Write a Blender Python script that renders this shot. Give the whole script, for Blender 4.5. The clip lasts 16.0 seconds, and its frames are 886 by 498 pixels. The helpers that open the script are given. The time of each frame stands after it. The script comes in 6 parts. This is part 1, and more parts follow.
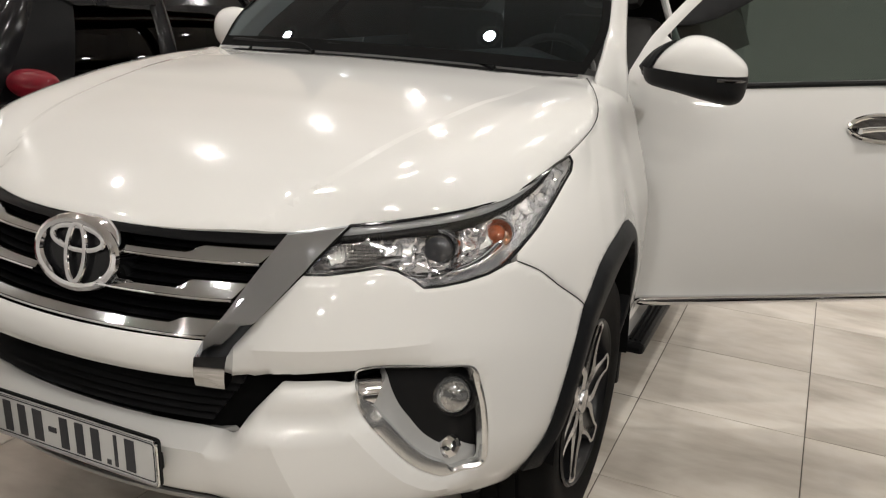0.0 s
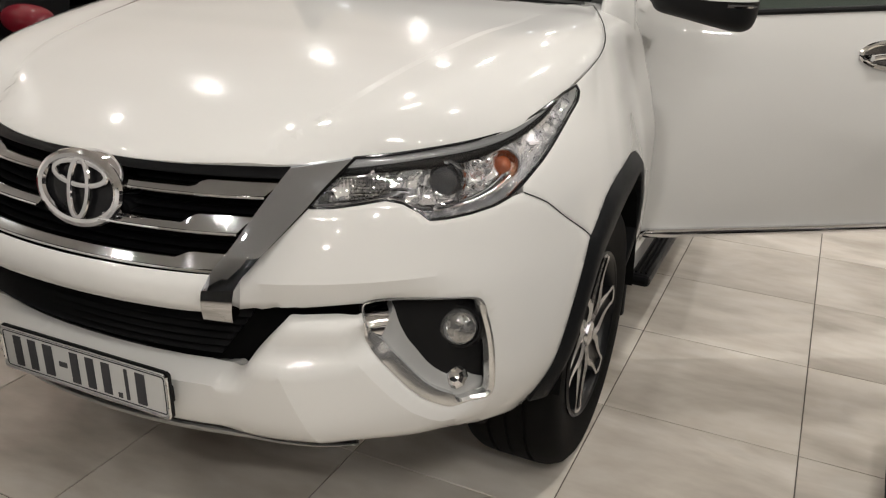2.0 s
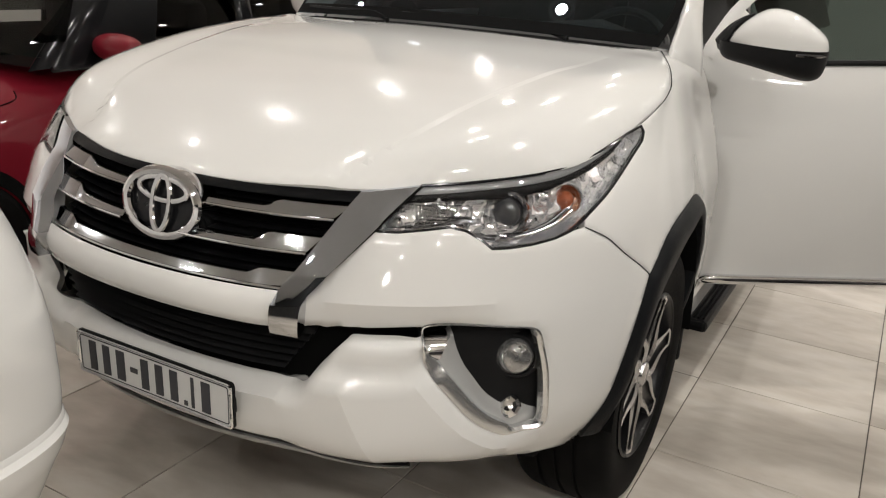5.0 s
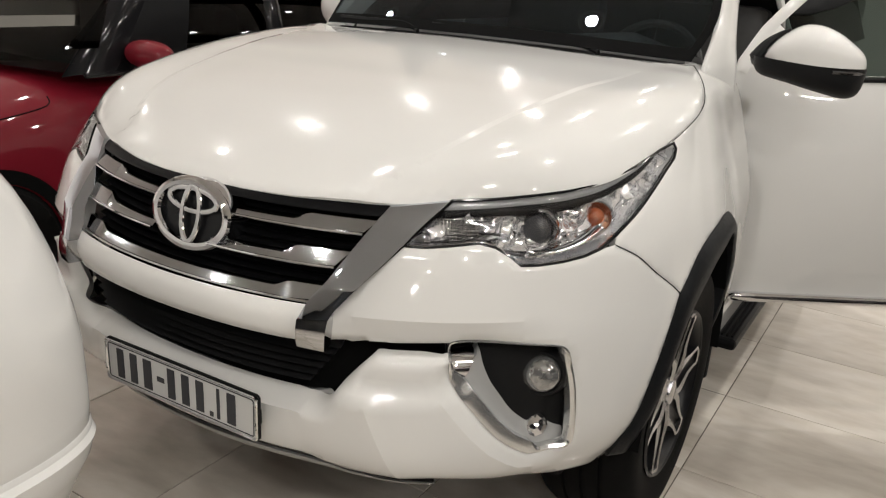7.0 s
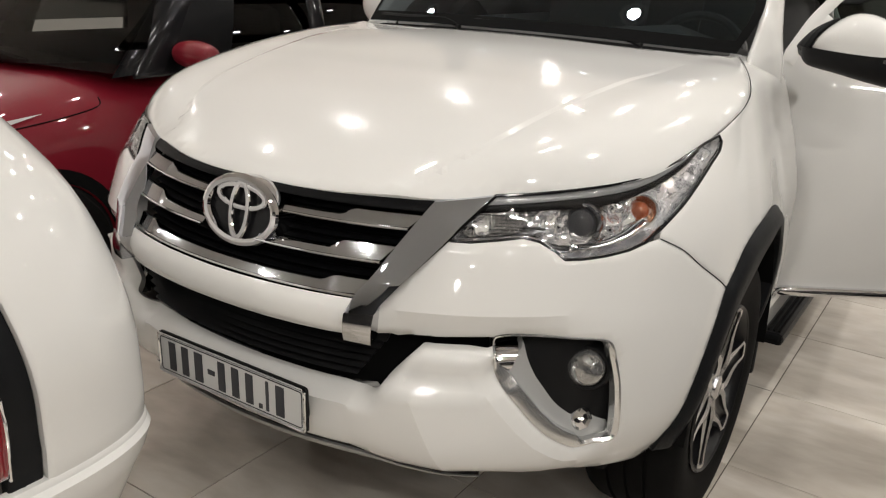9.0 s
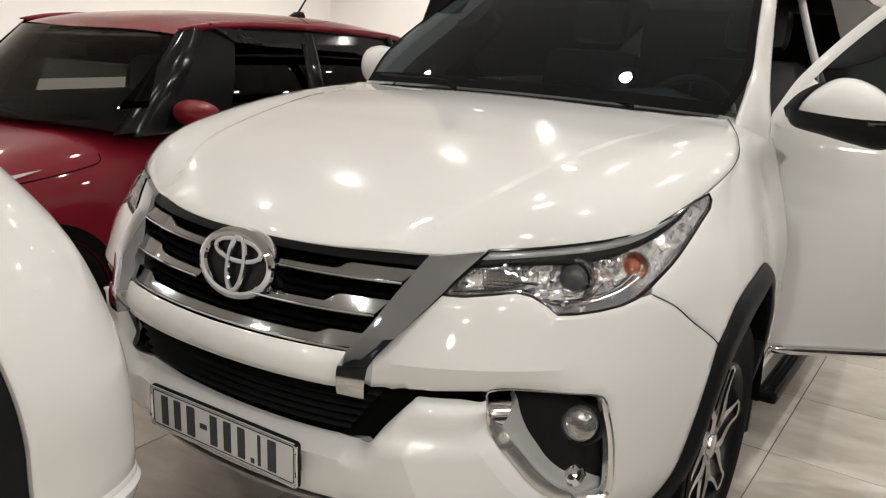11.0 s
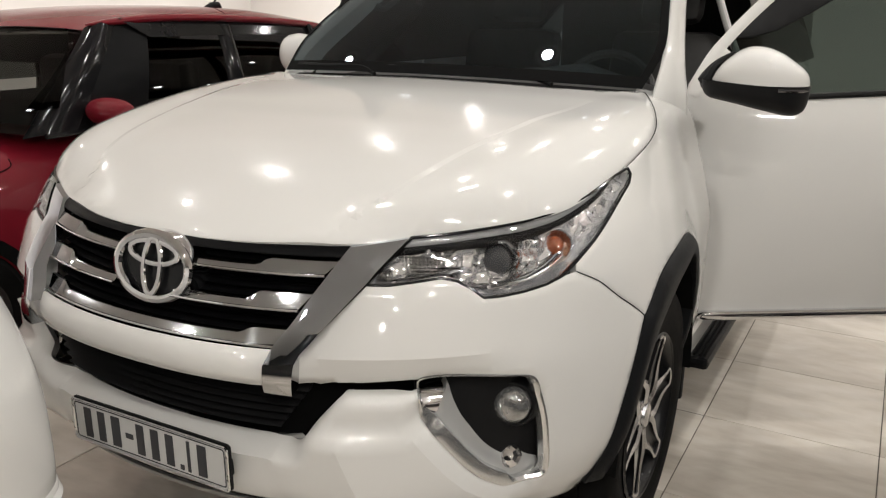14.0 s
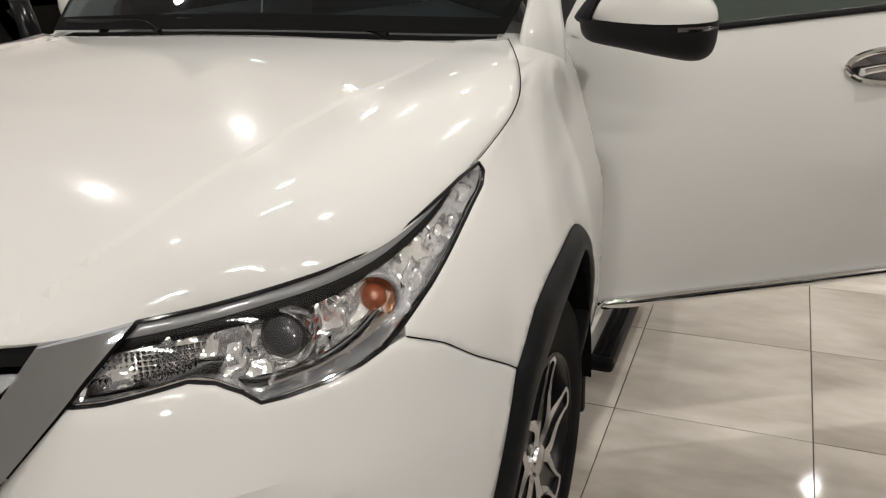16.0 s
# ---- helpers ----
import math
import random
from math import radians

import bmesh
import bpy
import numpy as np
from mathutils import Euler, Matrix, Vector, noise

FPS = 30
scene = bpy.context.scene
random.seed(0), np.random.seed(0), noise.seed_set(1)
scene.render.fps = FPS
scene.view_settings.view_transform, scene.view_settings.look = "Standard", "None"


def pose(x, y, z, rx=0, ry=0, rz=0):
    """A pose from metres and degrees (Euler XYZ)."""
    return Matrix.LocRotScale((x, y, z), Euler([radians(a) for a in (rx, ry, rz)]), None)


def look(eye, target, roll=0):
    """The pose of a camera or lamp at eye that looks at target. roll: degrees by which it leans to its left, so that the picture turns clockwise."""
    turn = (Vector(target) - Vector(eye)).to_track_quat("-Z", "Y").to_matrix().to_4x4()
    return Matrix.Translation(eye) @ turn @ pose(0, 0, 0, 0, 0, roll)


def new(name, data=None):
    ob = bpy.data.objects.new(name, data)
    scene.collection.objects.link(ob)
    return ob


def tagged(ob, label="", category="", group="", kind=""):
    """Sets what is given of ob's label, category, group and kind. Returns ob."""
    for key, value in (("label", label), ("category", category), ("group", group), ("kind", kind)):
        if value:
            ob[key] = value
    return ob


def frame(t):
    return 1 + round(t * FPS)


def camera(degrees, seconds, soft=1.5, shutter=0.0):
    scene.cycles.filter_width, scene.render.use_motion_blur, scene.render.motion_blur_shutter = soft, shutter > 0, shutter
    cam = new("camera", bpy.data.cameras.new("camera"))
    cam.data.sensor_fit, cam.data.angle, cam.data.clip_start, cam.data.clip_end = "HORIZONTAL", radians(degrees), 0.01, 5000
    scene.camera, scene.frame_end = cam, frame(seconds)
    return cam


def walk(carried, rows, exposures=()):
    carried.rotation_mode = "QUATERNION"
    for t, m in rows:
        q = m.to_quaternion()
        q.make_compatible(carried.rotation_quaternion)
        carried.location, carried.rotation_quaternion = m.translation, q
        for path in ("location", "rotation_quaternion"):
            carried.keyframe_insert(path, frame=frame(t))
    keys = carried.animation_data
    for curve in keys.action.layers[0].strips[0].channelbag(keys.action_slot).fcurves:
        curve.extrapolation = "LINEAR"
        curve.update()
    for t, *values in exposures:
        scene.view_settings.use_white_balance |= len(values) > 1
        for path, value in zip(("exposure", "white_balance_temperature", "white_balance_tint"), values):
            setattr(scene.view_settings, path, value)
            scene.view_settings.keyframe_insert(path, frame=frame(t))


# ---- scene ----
cam = camera(57.0, 16.0, 1.2)
PATH = [
    (0, (1.336, -1.107, 1.485), (0.548, 0.629, 0.88), 2.5),
    (0.5, (1.342, -1.119, 1.477), (0.527, 0.591, 0.835), 1.9),
    (1, (1.347, -1.125, 1.476), (0.536, 0.573, 0.801), 1.6),
    (1.5, (1.351, -1.133, 1.48), (0.537, 0.56, 0.793), 1.4),
    (2, (1.329, -1.103, 1.469), (0.56, 0.585, 0.722), 1.9),
    (2.5, (1.326, -1.107, 1.473), (0.588, 0.581, 0.694), 2.7),
    (3, (1.335, -1.132, 1.474), (0.559, 0.562, 0.746), 2.9),
    (3.5, (1.337, -1.135, 1.469), (0.508, 0.551, 0.784), 3.2),
    (4, (1.339, -1.146, 1.462), (0.467, 0.517, 0.773), 3.8),
    (6.5, (1.336, -1.157, 1.456), (0.396, 0.499, 0.844), 3.0),
    (7, (1.319, -1.146, 1.472), (0.362, 0.486, 0.825), 3.8),
    (7.5, (1.317, -1.151, 1.463), (0.308, 0.447, 0.811), 3.7),
    (8, (1.312, -1.157, 1.471), (0.263, 0.403, 0.787), 3.1),
    (8.5, (1.318, -1.157, 1.467), (0.259, 0.397, 0.787), 2.4),
    (9, (1.319, -1.163, 1.473), (0.282, 0.414, 0.812), 2.6),
    (9.5, (1.331, -1.168, 1.458), (0.279, 0.427, 0.866), 2.9),
    (12, (1.337, -1.181, 1.474), (0.3, 0.452, 0.966), 2.2),
    (12.5, (1.346, -1.174, 1.474), (0.34, 0.476, 0.959), 1.8),
    (13, (1.352, -1.179, 1.471), (0.365, 0.482, 0.954), 1.6),
    (13.5, (1.351, -1.179, 1.473), (0.397, 0.498, 0.945), 1.5),
    (14, (1.356, -1.14, 1.471), (0.427, 0.541, 0.917), 0.7),
    (14.5, (1.362, -1.002, 1.467), (0.418, 0.664, 0.888), -1.5),
    (15, (1.395, -0.851, 1.485), (0.448, 0.797, 0.863), -4.2),
    (15.5, (1.348, -0.689, 1.461), (0.535, 1.005, 0.777), -3.5),
    (16, (1.266, -0.497, 1.491), (0.54, 1.217, 0.759), -2.4),
]
walk(cam, [(t, look(eye, target, roll)) for t, eye, target, roll in PATH],
     [(0, 0.02), (1.5, 0.0), (2.0, -0.05), (2.5, 0.02), (3.5, -0.02), (8.5, 0.02), (12.0, -0.03), (13.0, -0.01), (14.5, -0.03), (15, 0.04), (15.5, -0.10), (16, -0.10)])
LIGHT = 0.695

# ---- world and lights ----
world = bpy.data.worlds.new("showroom_air")
scene.world = world
world.use_nodes = True
world.node_tree.nodes["Background"].inputs[0].default_value = (1.0, 0.95, 0.9, 1)
world.node_tree.nodes["Background"].inputs[1].default_value = 0.065
scene.view_settings.exposure = 0.0

CEIL = 3.3
# downlight places in the ceiling plan: x, y, watts
DOWNLIGHTS = [
    (-3.5, 6.2, 20), (-2.05, 5.3, 22), (-1.2, 3.9, 12), (-2.0, 3.5, 26), (-1.99, 1.79, 28), (-2.44, 1.08, 12),
    (-0.4, 5.2, 20), (-0.28, 3.3, 24), (0.3, 3.75, 13), (-0.31, 1.76, 30), (-0.62, 0.58, 18), (-1.9, -0.2, 9),
    (1.62, 2.75, 40), (2.5, 4.2, 40), (-0.2, -1.5, 6), (-1.8, -1.3, 9), (1.78, 0.7, 46),
]


def downlight(x, y, watts, wide=0.09):
    lamp = bpy.data.lights.new("downlight_lamp", "AREA")
    lamp.shape, lamp.size, lamp.energy, lamp.color = "DISK", wide, watts, (1.0, 0.968, 0.92)
    lamp.spread = radians(165)
    ob = new("downlight_lamp", lamp)
    if x < -4 or x > 5.4:
        lamp.spread = radians(135)
    ob.matrix_world = pose(x, y, CEIL - 0.012)
    return ob


DOWNLIGHTS = [(lx, ly, lw * (0.36 if -1.4 < lx < 1.2 and ly > 0 else 0.62)) for lx, ly, lw in DOWNLIGHTS]
# unseen extra downlights, added to fill upright faces and the right-hand floor
DOWNLIGHTS += [(lx, ly, 14) for lx in (-3.6, -1.0) for ly in (-2.6, -4.3)] + [(4.7, ly, 34) for ly in (1.0, 3.7)]
DOWNLIGHTS += [(3.5, -2.7, 32), (4.25, -1.65, 30), (3.4, -4.3, 22), (1.0, -4.4, 22)]
# far rows of the hall
DOWNLIGHTS += [(3.92, -5.92, 46), (8.39, -7.31, 60), (7.2, -5.0, 60), (8.4, -2.4, 60), (5.8, -7.4, 50), (8.6, 1.5, 46)]
# longer ceiling panels
PANELS = [(0.45, 0.95, 6, 63), (1.9, -2.6, 44, 0), (2.5, -1.35, 38, 0), (5.1, -1.35, 50, 0)]
# unseen back row and west column, added to brighten the wall and red car
DOWNLIGHTS += [(lx, 6.5, 13) for lx in (-1.2, 3.6)] + [(1.89, 6.22, 10)] + [(-4.6, ly, 52) for ly in (-0.6, 1.7, 4.0, 6.0)] + [(1.6, 5.2, 24)]
for lx, ly, lw in DOWNLIGHTS:
    downlight(lx, ly, lw * LIGHT, 0.22 if lx > 5.4 or ly < -5 else 0.09)
for lx, ly, lw, turn in PANELS:
    long_ob = downlight(lx, ly, lw * LIGHT)
    long_ob.matrix_world = pose(lx, ly, CEIL - 0.012, 0, 0, turn)
    long_ob.name = "panel_lamp"
    long_ob.data.shape, long_ob.data.size, long_ob.data.size_y = "RECTANGLE", 0.58 if turn == 0 else 0.30, 0.12 if turn == 0 else 0.08

# ---- materials ----
def material(name, base, rough=0.5, metal=0.0, coat=0.0, vary=0.0, scale=20.0, bump=0.0, bump_scale=200.0, spec=0.5, rough_vary=0.0):
    m = bpy.data.materials.new(name)
    m.use_nodes = True
    nt = m.node_tree
    b = nt.nodes["Principled BSDF"]
    b.inputs["Base Color"].default_value = (*base, 1)
    b.inputs["Roughness"].default_value = rough
    b.inputs["Metallic"].default_value = metal
    b.inputs["Specular IOR Level"].default_value = spec
    b.inputs["Coat Weight"].default_value = coat
    b.inputs["Coat Roughness"].default_value = 0.035
    tc = nt.nodes.new("ShaderNodeTexCoord")
    if vary or rough_vary:
        n = nt.nodes.new("ShaderNodeTexNoise")
        n.inputs["Scale"].default_value = scale
        n.inputs["Detail"].default_value = 5
        nt.links.new(tc.outputs["Object"], n.inputs["Vector"])
        if vary:
            mix = nt.nodes.new("ShaderNodeMix")
            mix.data_type = "RGBA"
            mix.inputs["A"].default_value = (*[c * (1 - vary) for c in base], 1)
            mix.inputs["B"].default_value = (*[min(c * (1 + vary), 1) for c in base], 1)
            nt.links.new(n.outputs["Fac"], mix.inputs["Factor"])
            nt.links.new(mix.outputs["Result"], b.inputs["Base Color"])
        if rough_vary:
            mr = nt.nodes.new("ShaderNodeMapRange")
            mr.inputs["To Min"].default_value = max(rough - rough_vary, 0)
            mr.inputs["To Max"].default_value = rough + rough_vary
            nt.links.new(n.outputs["Fac"], mr.inputs["Value"])
            nt.links.new(mr.outputs["Result"], b.inputs["Roughness"])
    if bump:
        n2 = nt.nodes.new("ShaderNodeTexNoise")
        n2.inputs["Scale"].default_value = bump_scale
        n2.inputs["Detail"].default_value = 4
        nt.links.new(tc.outputs["Object"], n2.inputs["Vector"])
        bp = nt.nodes.new("ShaderNodeBump")
        bp.inputs["Strength"].default_value = bump
        bp.inputs["Distance"].default_value = 0.002
        nt.links.new(n2.outputs["Fac"], bp.inputs["Height"])
        nt.links.new(bp.outputs["Normal"], b.inputs["Normal"])
    return m


def clear_glass(name, tint=(1, 1, 1), gloss=1.0, ior=1.5):
    """A thin pane: see-through, with a mirror reflection by Fresnel."""
    m = bpy.data.materials.new(name)
    m.use_nodes = True
    nt = m.node_tree
    nt.nodes.remove(nt.nodes["Principled BSDF"])
    out = nt.nodes["Material Output"]
    tr, gl, mx, fr = (nt.nodes.new(k) for k in ("ShaderNodeBsdfTransparent", "ShaderNodeBsdfGlossy", "ShaderNodeMixShader", "ShaderNodeFresnel"))
    tr.inputs[0].default_value = (*tint, 1)
    gl.inputs[0].default_value = (gloss, gloss, gloss, 1)
    gl.inputs["Roughness"].default_value = 0.012
    fr.inputs["IOR"].default_value = ior
    nt.links.new(fr.outputs[0], mx.inputs[0])
    nt.links.new(tr.outputs[0], mx.inputs[1])
    nt.links.new(gl.outputs[0], mx.inputs[2])
    nt.links.new(mx.outputs[0], out.inputs["Surface"])
    return m


WHITE = material("pearl_white_paint", (0.735, 0.725, 0.702), 0.165, 0, 1.0, 0.012, 900, rough_vary=0.03, spec=0.05)
WHITE2 = material("plain_white_paint", (0.745, 0.735, 0.712), 0.5, 0, 1.0, 0.012, 700, rough_vary=0.03, spec=0.25)
RED = material("dark_red_metallic_paint", (0.165, 0.007, 0.016), 0.5, 0.0, 0.8, 0.12, 1200, spec=0.1)
CHROME = material("chrome", (0.80, 0.80, 0.81), 0.05, 1.0, 0, 0.02, 60, rough_vary=0.03)
SATIN = material("satin_chrome", (0.54, 0.54, 0.55), 0.09, 1.0, 0, 0.02, 60, rough_vary=0.03)
DARKCHROME = material("smoked_chrome", (0.18, 0.18, 0.19), 0.12, 1.0)
GLOSSBLACK = material("gloss_black_plastic", (0.011, 0.011, 0.012), 0.10, 0, 0.0, 0.1, 40, spec=0.26)
BLACK = material("black_plastic", (0.010, 0.010, 0.0105), 0.5, 0, 0, 0.2, 30, 0.15, 700, spec=0.15)
CLAD = material("grained_dark_plastic", (0.009, 0.0095, 0.0105), 0.5, 0, 0, 0.2, 25, 0.25, 900, spec=0.15)
RUBBER = material("tyre_rubber", (0.007, 0.0068, 0.0068), 0.65, 0, 0, 0.3, 18, 0.3, 300, spec=0.04)
DARKROOM = material("dark_trim", (0.010, 0.010, 0.011), 0.7, 0, 0, 0.2, 20, spec=0.1)
ALLOY = material("machined_alloy", (0.58, 0.58, 0.59), 0.22, 1.0, 0.3, 0.04, 50)
ALLOYDARK = material("dark_painted_alloy", (0.005, 0.005, 0.006), 0.35, 0.2, 0.15)
# near-black; in gaps and hollows it carries their shade in the colour
HOLEBLACK = material("unlit_black", (0.005, 0.005, 0.005), 0.8, spec=0.05)
SILVERED = material("silvered_reflector", (0.88, 0.88, 0.89), 0.08, 0.80, 0, 0.03, 50, rough_vary=0.08)
# flat grey stands in for the bright reflection in the headlamp's silver band
BANDGREY = material("reflected_band_grey", (0.22, 0.22, 0.225), 0.35, 0.2, 1.0, 0.05, 40)
GREYLIP = material("grey_underlip", (0.30, 0.295, 0.28), 0.35, 0.2, 0.3, 0.08, 30)
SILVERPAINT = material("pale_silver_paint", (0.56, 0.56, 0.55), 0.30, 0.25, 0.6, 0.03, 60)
RIMSATIN = material("satin_rim_chrome", (0.74, 0.74, 0.735), 0.20, 0.85, 0, 0.03, 60, rough_vary=0.04)
BADGE = material("badge_chrome", (0.74, 0.74, 0.75), 0.06, 1.0, 0, 0.02, 60)
DARKCAR = material("dark_metallic_paint", (0.02, 0.018, 0.02), 0.4, 0.3, 1.0, 0.1, 900)
LEGSILVER = material("bright_leg_chrome", (0.56, 0.59, 0.65), 0.05, 1.0, 0, 0.02, 60, rough_vary=0.02)
GRILLECHROME = material("grille_chrome", (0.50, 0.51, 0.53), 0.10, 1.0, 0, 0.02, 60, rough_vary=0.03)
DEEPBLACK = material("deep_black_plastic", (0.0035, 0.0035, 0.004), 0.4, 0, 0, 0.2, 30, 0.1, 700, spec=0.10)
PLATEWHITE = material("plate_white", (0.60, 0.60, 0.59), 0.4, 0, 0.2, 0.05, 30)
PLATEINK = material("plate_ink", (0.055, 0.055, 0.06), 0.5, spec=0.2)
# opaque mottled grey, in place of a lit reflector behind clear glass
FOGGLASS = material("opaque_fog_glass", (0.34, 0.34, 0.335), 0.07, 0.7, 1.0, 0.5, 60, 0.5, 55)
LENS = clear_glass("lamp_cover_glass", (0.96, 0.96, 0.96), 1.0, 1.45)
PANE = clear_glass("tinted_pane", (0.125, 0.165, 0.18), 0.9, 1.5)
PANE.node_tree.nodes["Glossy BSDF"].inputs[0].default_value = (0.74, 0.86, 0.95, 1)
DOORPANE = clear_glass("green_tinted_pane", (0.085, 0.115, 0.105), 1.0, 1.5)
DARKPANE = clear_glass("dark_tinted_pane", (0.035, 0.036, 0.038), 0.45, 1.45)
AMBER = material("amber_bulb", (0.30, 0.075, 0.025), 0.10, 0.2, 1.0, 0.5, 90, 0.8, 110)
AMBERBOWL = material("amber_tinted_bowl", (0.52, 0.27, 0.16), 0.18, 0.75, 0.4, 0.3, 80)
REDLENS = material("red_lamp_lens", (0.26, 0.012, 0.02), 0.08, 0, 1.0, 0.2, 30)
CLEARLENS = material("frosted_lamp_lens", (0.62, 0.60, 0.60), 0.08, 0.2, 1.0, 0.15, 25)
WALLPAINT = material("white_wall_paint", (0.82, 0.79, 0.775), 0.75, 0, 0, 0.03, 3, 0.05, 120)
# for the unseen south wall, dark so that reflections darken
DARKWALL = material("dark_reflected_wall", (0.03, 0.032, 0.035), 0.12, 0, 0, 0.1, 2)
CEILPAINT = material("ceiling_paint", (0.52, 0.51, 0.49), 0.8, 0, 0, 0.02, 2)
FIXWHITE = material("fixture_white", (0.75, 0.74, 0.72), 0.4)
DASHBLACK = material("soft_black_dash", (0.018, 0.017, 0.016), 0.7, 0, 0, 0.2, 30, 0.2, 400, spec=0.2)
SEATGREY = material("dark_leather", (0.03, 0.028, 0.026), 0.5, 0, 0, 0.2, 40, 0.2, 400)


def tile_material():
    m = bpy.data.materials.new("polished_cream_tile")
    m.use_nodes = True
    nt = m.node_tree
    b = nt.nodes["Principled BSDF"]
    geo, info, add, nz, nz2, wv, ramp, mix, hsv = (nt.nodes.new(k) for k in (
        "ShaderNodeNewGeometry", "ShaderNodeObjectInfo", "ShaderNodeVectorMath", "ShaderNodeTexNoise", "ShaderNodeTexNoise",
        "ShaderNodeTexWave", "ShaderNodeValToRGB", "ShaderNodeMix", "ShaderNodeHueSaturation"))
    sc = nt.nodes.new("ShaderNodeVectorMath")
    b.inputs["Specular IOR Level"].default_value = 0.4
    sc.operation = "MULTIPLY"
    sc.inputs[1].default_value = (0.85, 2.0, 1.0)
    nt.links.new(geo.outputs["Position"], sc.inputs[0])
    comb = nt.nodes.new("ShaderNodeMath")
    comb.operation = "MULTIPLY"
    comb.inputs[1].default_value = 37.0
    nt.links.new(info.outputs["Random"], comb.inputs[0])
    add.operation = "ADD"
    nt.links.new(sc.outputs[0], add.inputs[0])
    nt.links.new(comb.outputs[0], add.inputs[1])
    nz.inputs["Scale"].default_value, nz.inputs["Detail"].default_value, nz.inputs["Distortion"].default_value = 1.6, 6, 0.6
    nz2.inputs["Scale"].default_value, nz2.inputs["Detail"].default_value = 9, 6
    nt.links.new(add.outputs[0], nz.inputs["Vector"])
    nt.links.new(add.outputs[0], nz2.inputs["Vector"])
    ramp.color_ramp.elements[0].position, ramp.color_ramp.elements[0].color = 0.30, (0.47, 0.42, 0.36, 1)
    ramp.color_ramp.elements[1].position, ramp.color_ramp.elements[1].color = 0.72, (0.80, 0.745, 0.67, 1)
    nt.links.new(nz.outputs["Fac"], ramp.inputs[0])
    mix.data_type, mix.blend_type = "RGBA", "OVERLAY"
    mix.inputs["Factor"].default_value = 0.22
    nt.links.new(ramp.outputs[0], mix.inputs["A"])
    nt.links.new(nz2.outputs["Fac"], mix.inputs["B"])
    nt.links.new(mix.outputs["Result"], b.inputs["Base Color"])
    mr = nt.nodes.new("ShaderNodeMapRange")
    mr.inputs["To Min"].default_value, mr.inputs["To Max"].default_value = 0.05, 0.10
    nt.links.new(nz2.outputs["Fac"], mr.inputs["Value"])
    nt.links.new(mr.outputs["Result"], b.inputs["Roughness"])
    return m


TILE = tile_material()
GROUT = material("dark_grout", (0.10, 0.085, 0.07), 0.8, 0, 0, 0.3, 40)

# ---- building tools ----
def mesh_of(name, verts, faces, mat, smooth=True):
    me = bpy.data.meshes.new(name)
    me.from_pydata([tuple(v) for v in verts], [], faces)
    me.materials.append(mat)
    if smooth:
        me.polygons.foreach_set("use_smooth", [True] * len(me.polygons))
    me.update()
    return me


def thing(name, label, category, loc=(0, 0, 0), group=""):
    ob = new(name)
    ob.empty_display_size = 0.1
    ob.location = loc
    return tagged(ob, label, category, group)


def put(name, me, parent=None, label=""):
    """One mesh object, built in world places, under a thing or a part."""
    ob = new(name, me)
    if parent is not None:
        ob.parent = parent
        if parent.type == "EMPTY":
            ob.matrix_parent_inverse = Matrix.Translation(-parent.location)
    return tagged(ob, label) if label else ob


def part(name, bm, mat, parent=None, label="", smooth=False):
    me = bpy.data.meshes.new(name)
    bm.to_mesh(me)
    bm.free()
    me.materials.append(mat)
    if smooth:
        me.polygons.foreach_set("use_smooth", [True] * len(me.polygons))
        me.set_sharp_from_angle(angle=radians(35))
    return put(name, me, parent, label)


def curve_at(v, tab):
    """Smooth interpolation in a short table of (place, value)."""
    n = len(tab)
    i = 0
    while i < n - 2 and v > tab[i + 1][0]:
        i += 1
    (x0, y0), (x1, y1) = tab[i], tab[i + 1]
    h = x1 - x0
    m0 = (y1 - y0) / h if i == 0 else (y1 - tab[i - 1][1]) / (x1 - tab[i - 1][0])
    m1 = (y1 - y0) / h if i == n - 2 else (tab[i + 2][1] - y0) / (tab[i + 2][0] - x0)
    s = min(max((v - x0) / h, 0.0), 1.0)
    return y0 * (2 * s**3 - 3 * s**2 + 1) + h * m0 * (s**3 - 2 * s**2 + s) + y1 * (3 * s**2 - 2 * s**3) + h * m1 * (s**3 - s**2)


def smooth01(a, b, v):
    s = min(max((v - a) / (b - a), 0.0), 1.0)
    return s * s * (3 - 2 * s)


def spline(pts, per=6, closed=False):
    """A smooth line through 2D or 3D points."""
    out, n = [], len(pts)
    pts = [Vector(p) for p in pts]
    for i in range(n if closed else n - 1):
        p0 = pts[(i - 1) % n] if closed or i > 0 else pts[0]
        p1, p2 = pts[i], pts[(i + 1) % n]
        p3 = pts[(i + 2) % n] if closed or i < n - 2 else pts[n - 1]
        for k in range(per):
            s = k / per
            out.append(0.5 * ((2 * p1) + (p2 - p0) * s + (2 * p0 - 5 * p1 + 4 * p2 - p3) * s * s + (3 * p1 - p0 - 3 * p2 + p3) * s**3))
    if not closed:
        out.append(pts[-1])
    return out


def resample(poly, step):
    out = []
    for a, b in zip(poly, poly[1:] + poly[:1]):
        a, b = Vector(a), Vector(b)
        n = max(1, int(math.ceil((b - a).length / step)))
        out += [a.lerp(b, k / n) for k in range(n)]
    clean = []
    for p in out:
        if not clean or (p - clean[-1]).length > step * 0.2:
            clean.append(p)
    if (clean[0] - clean[-1]).length < step * 0.2:
        clean.pop()
    return clean


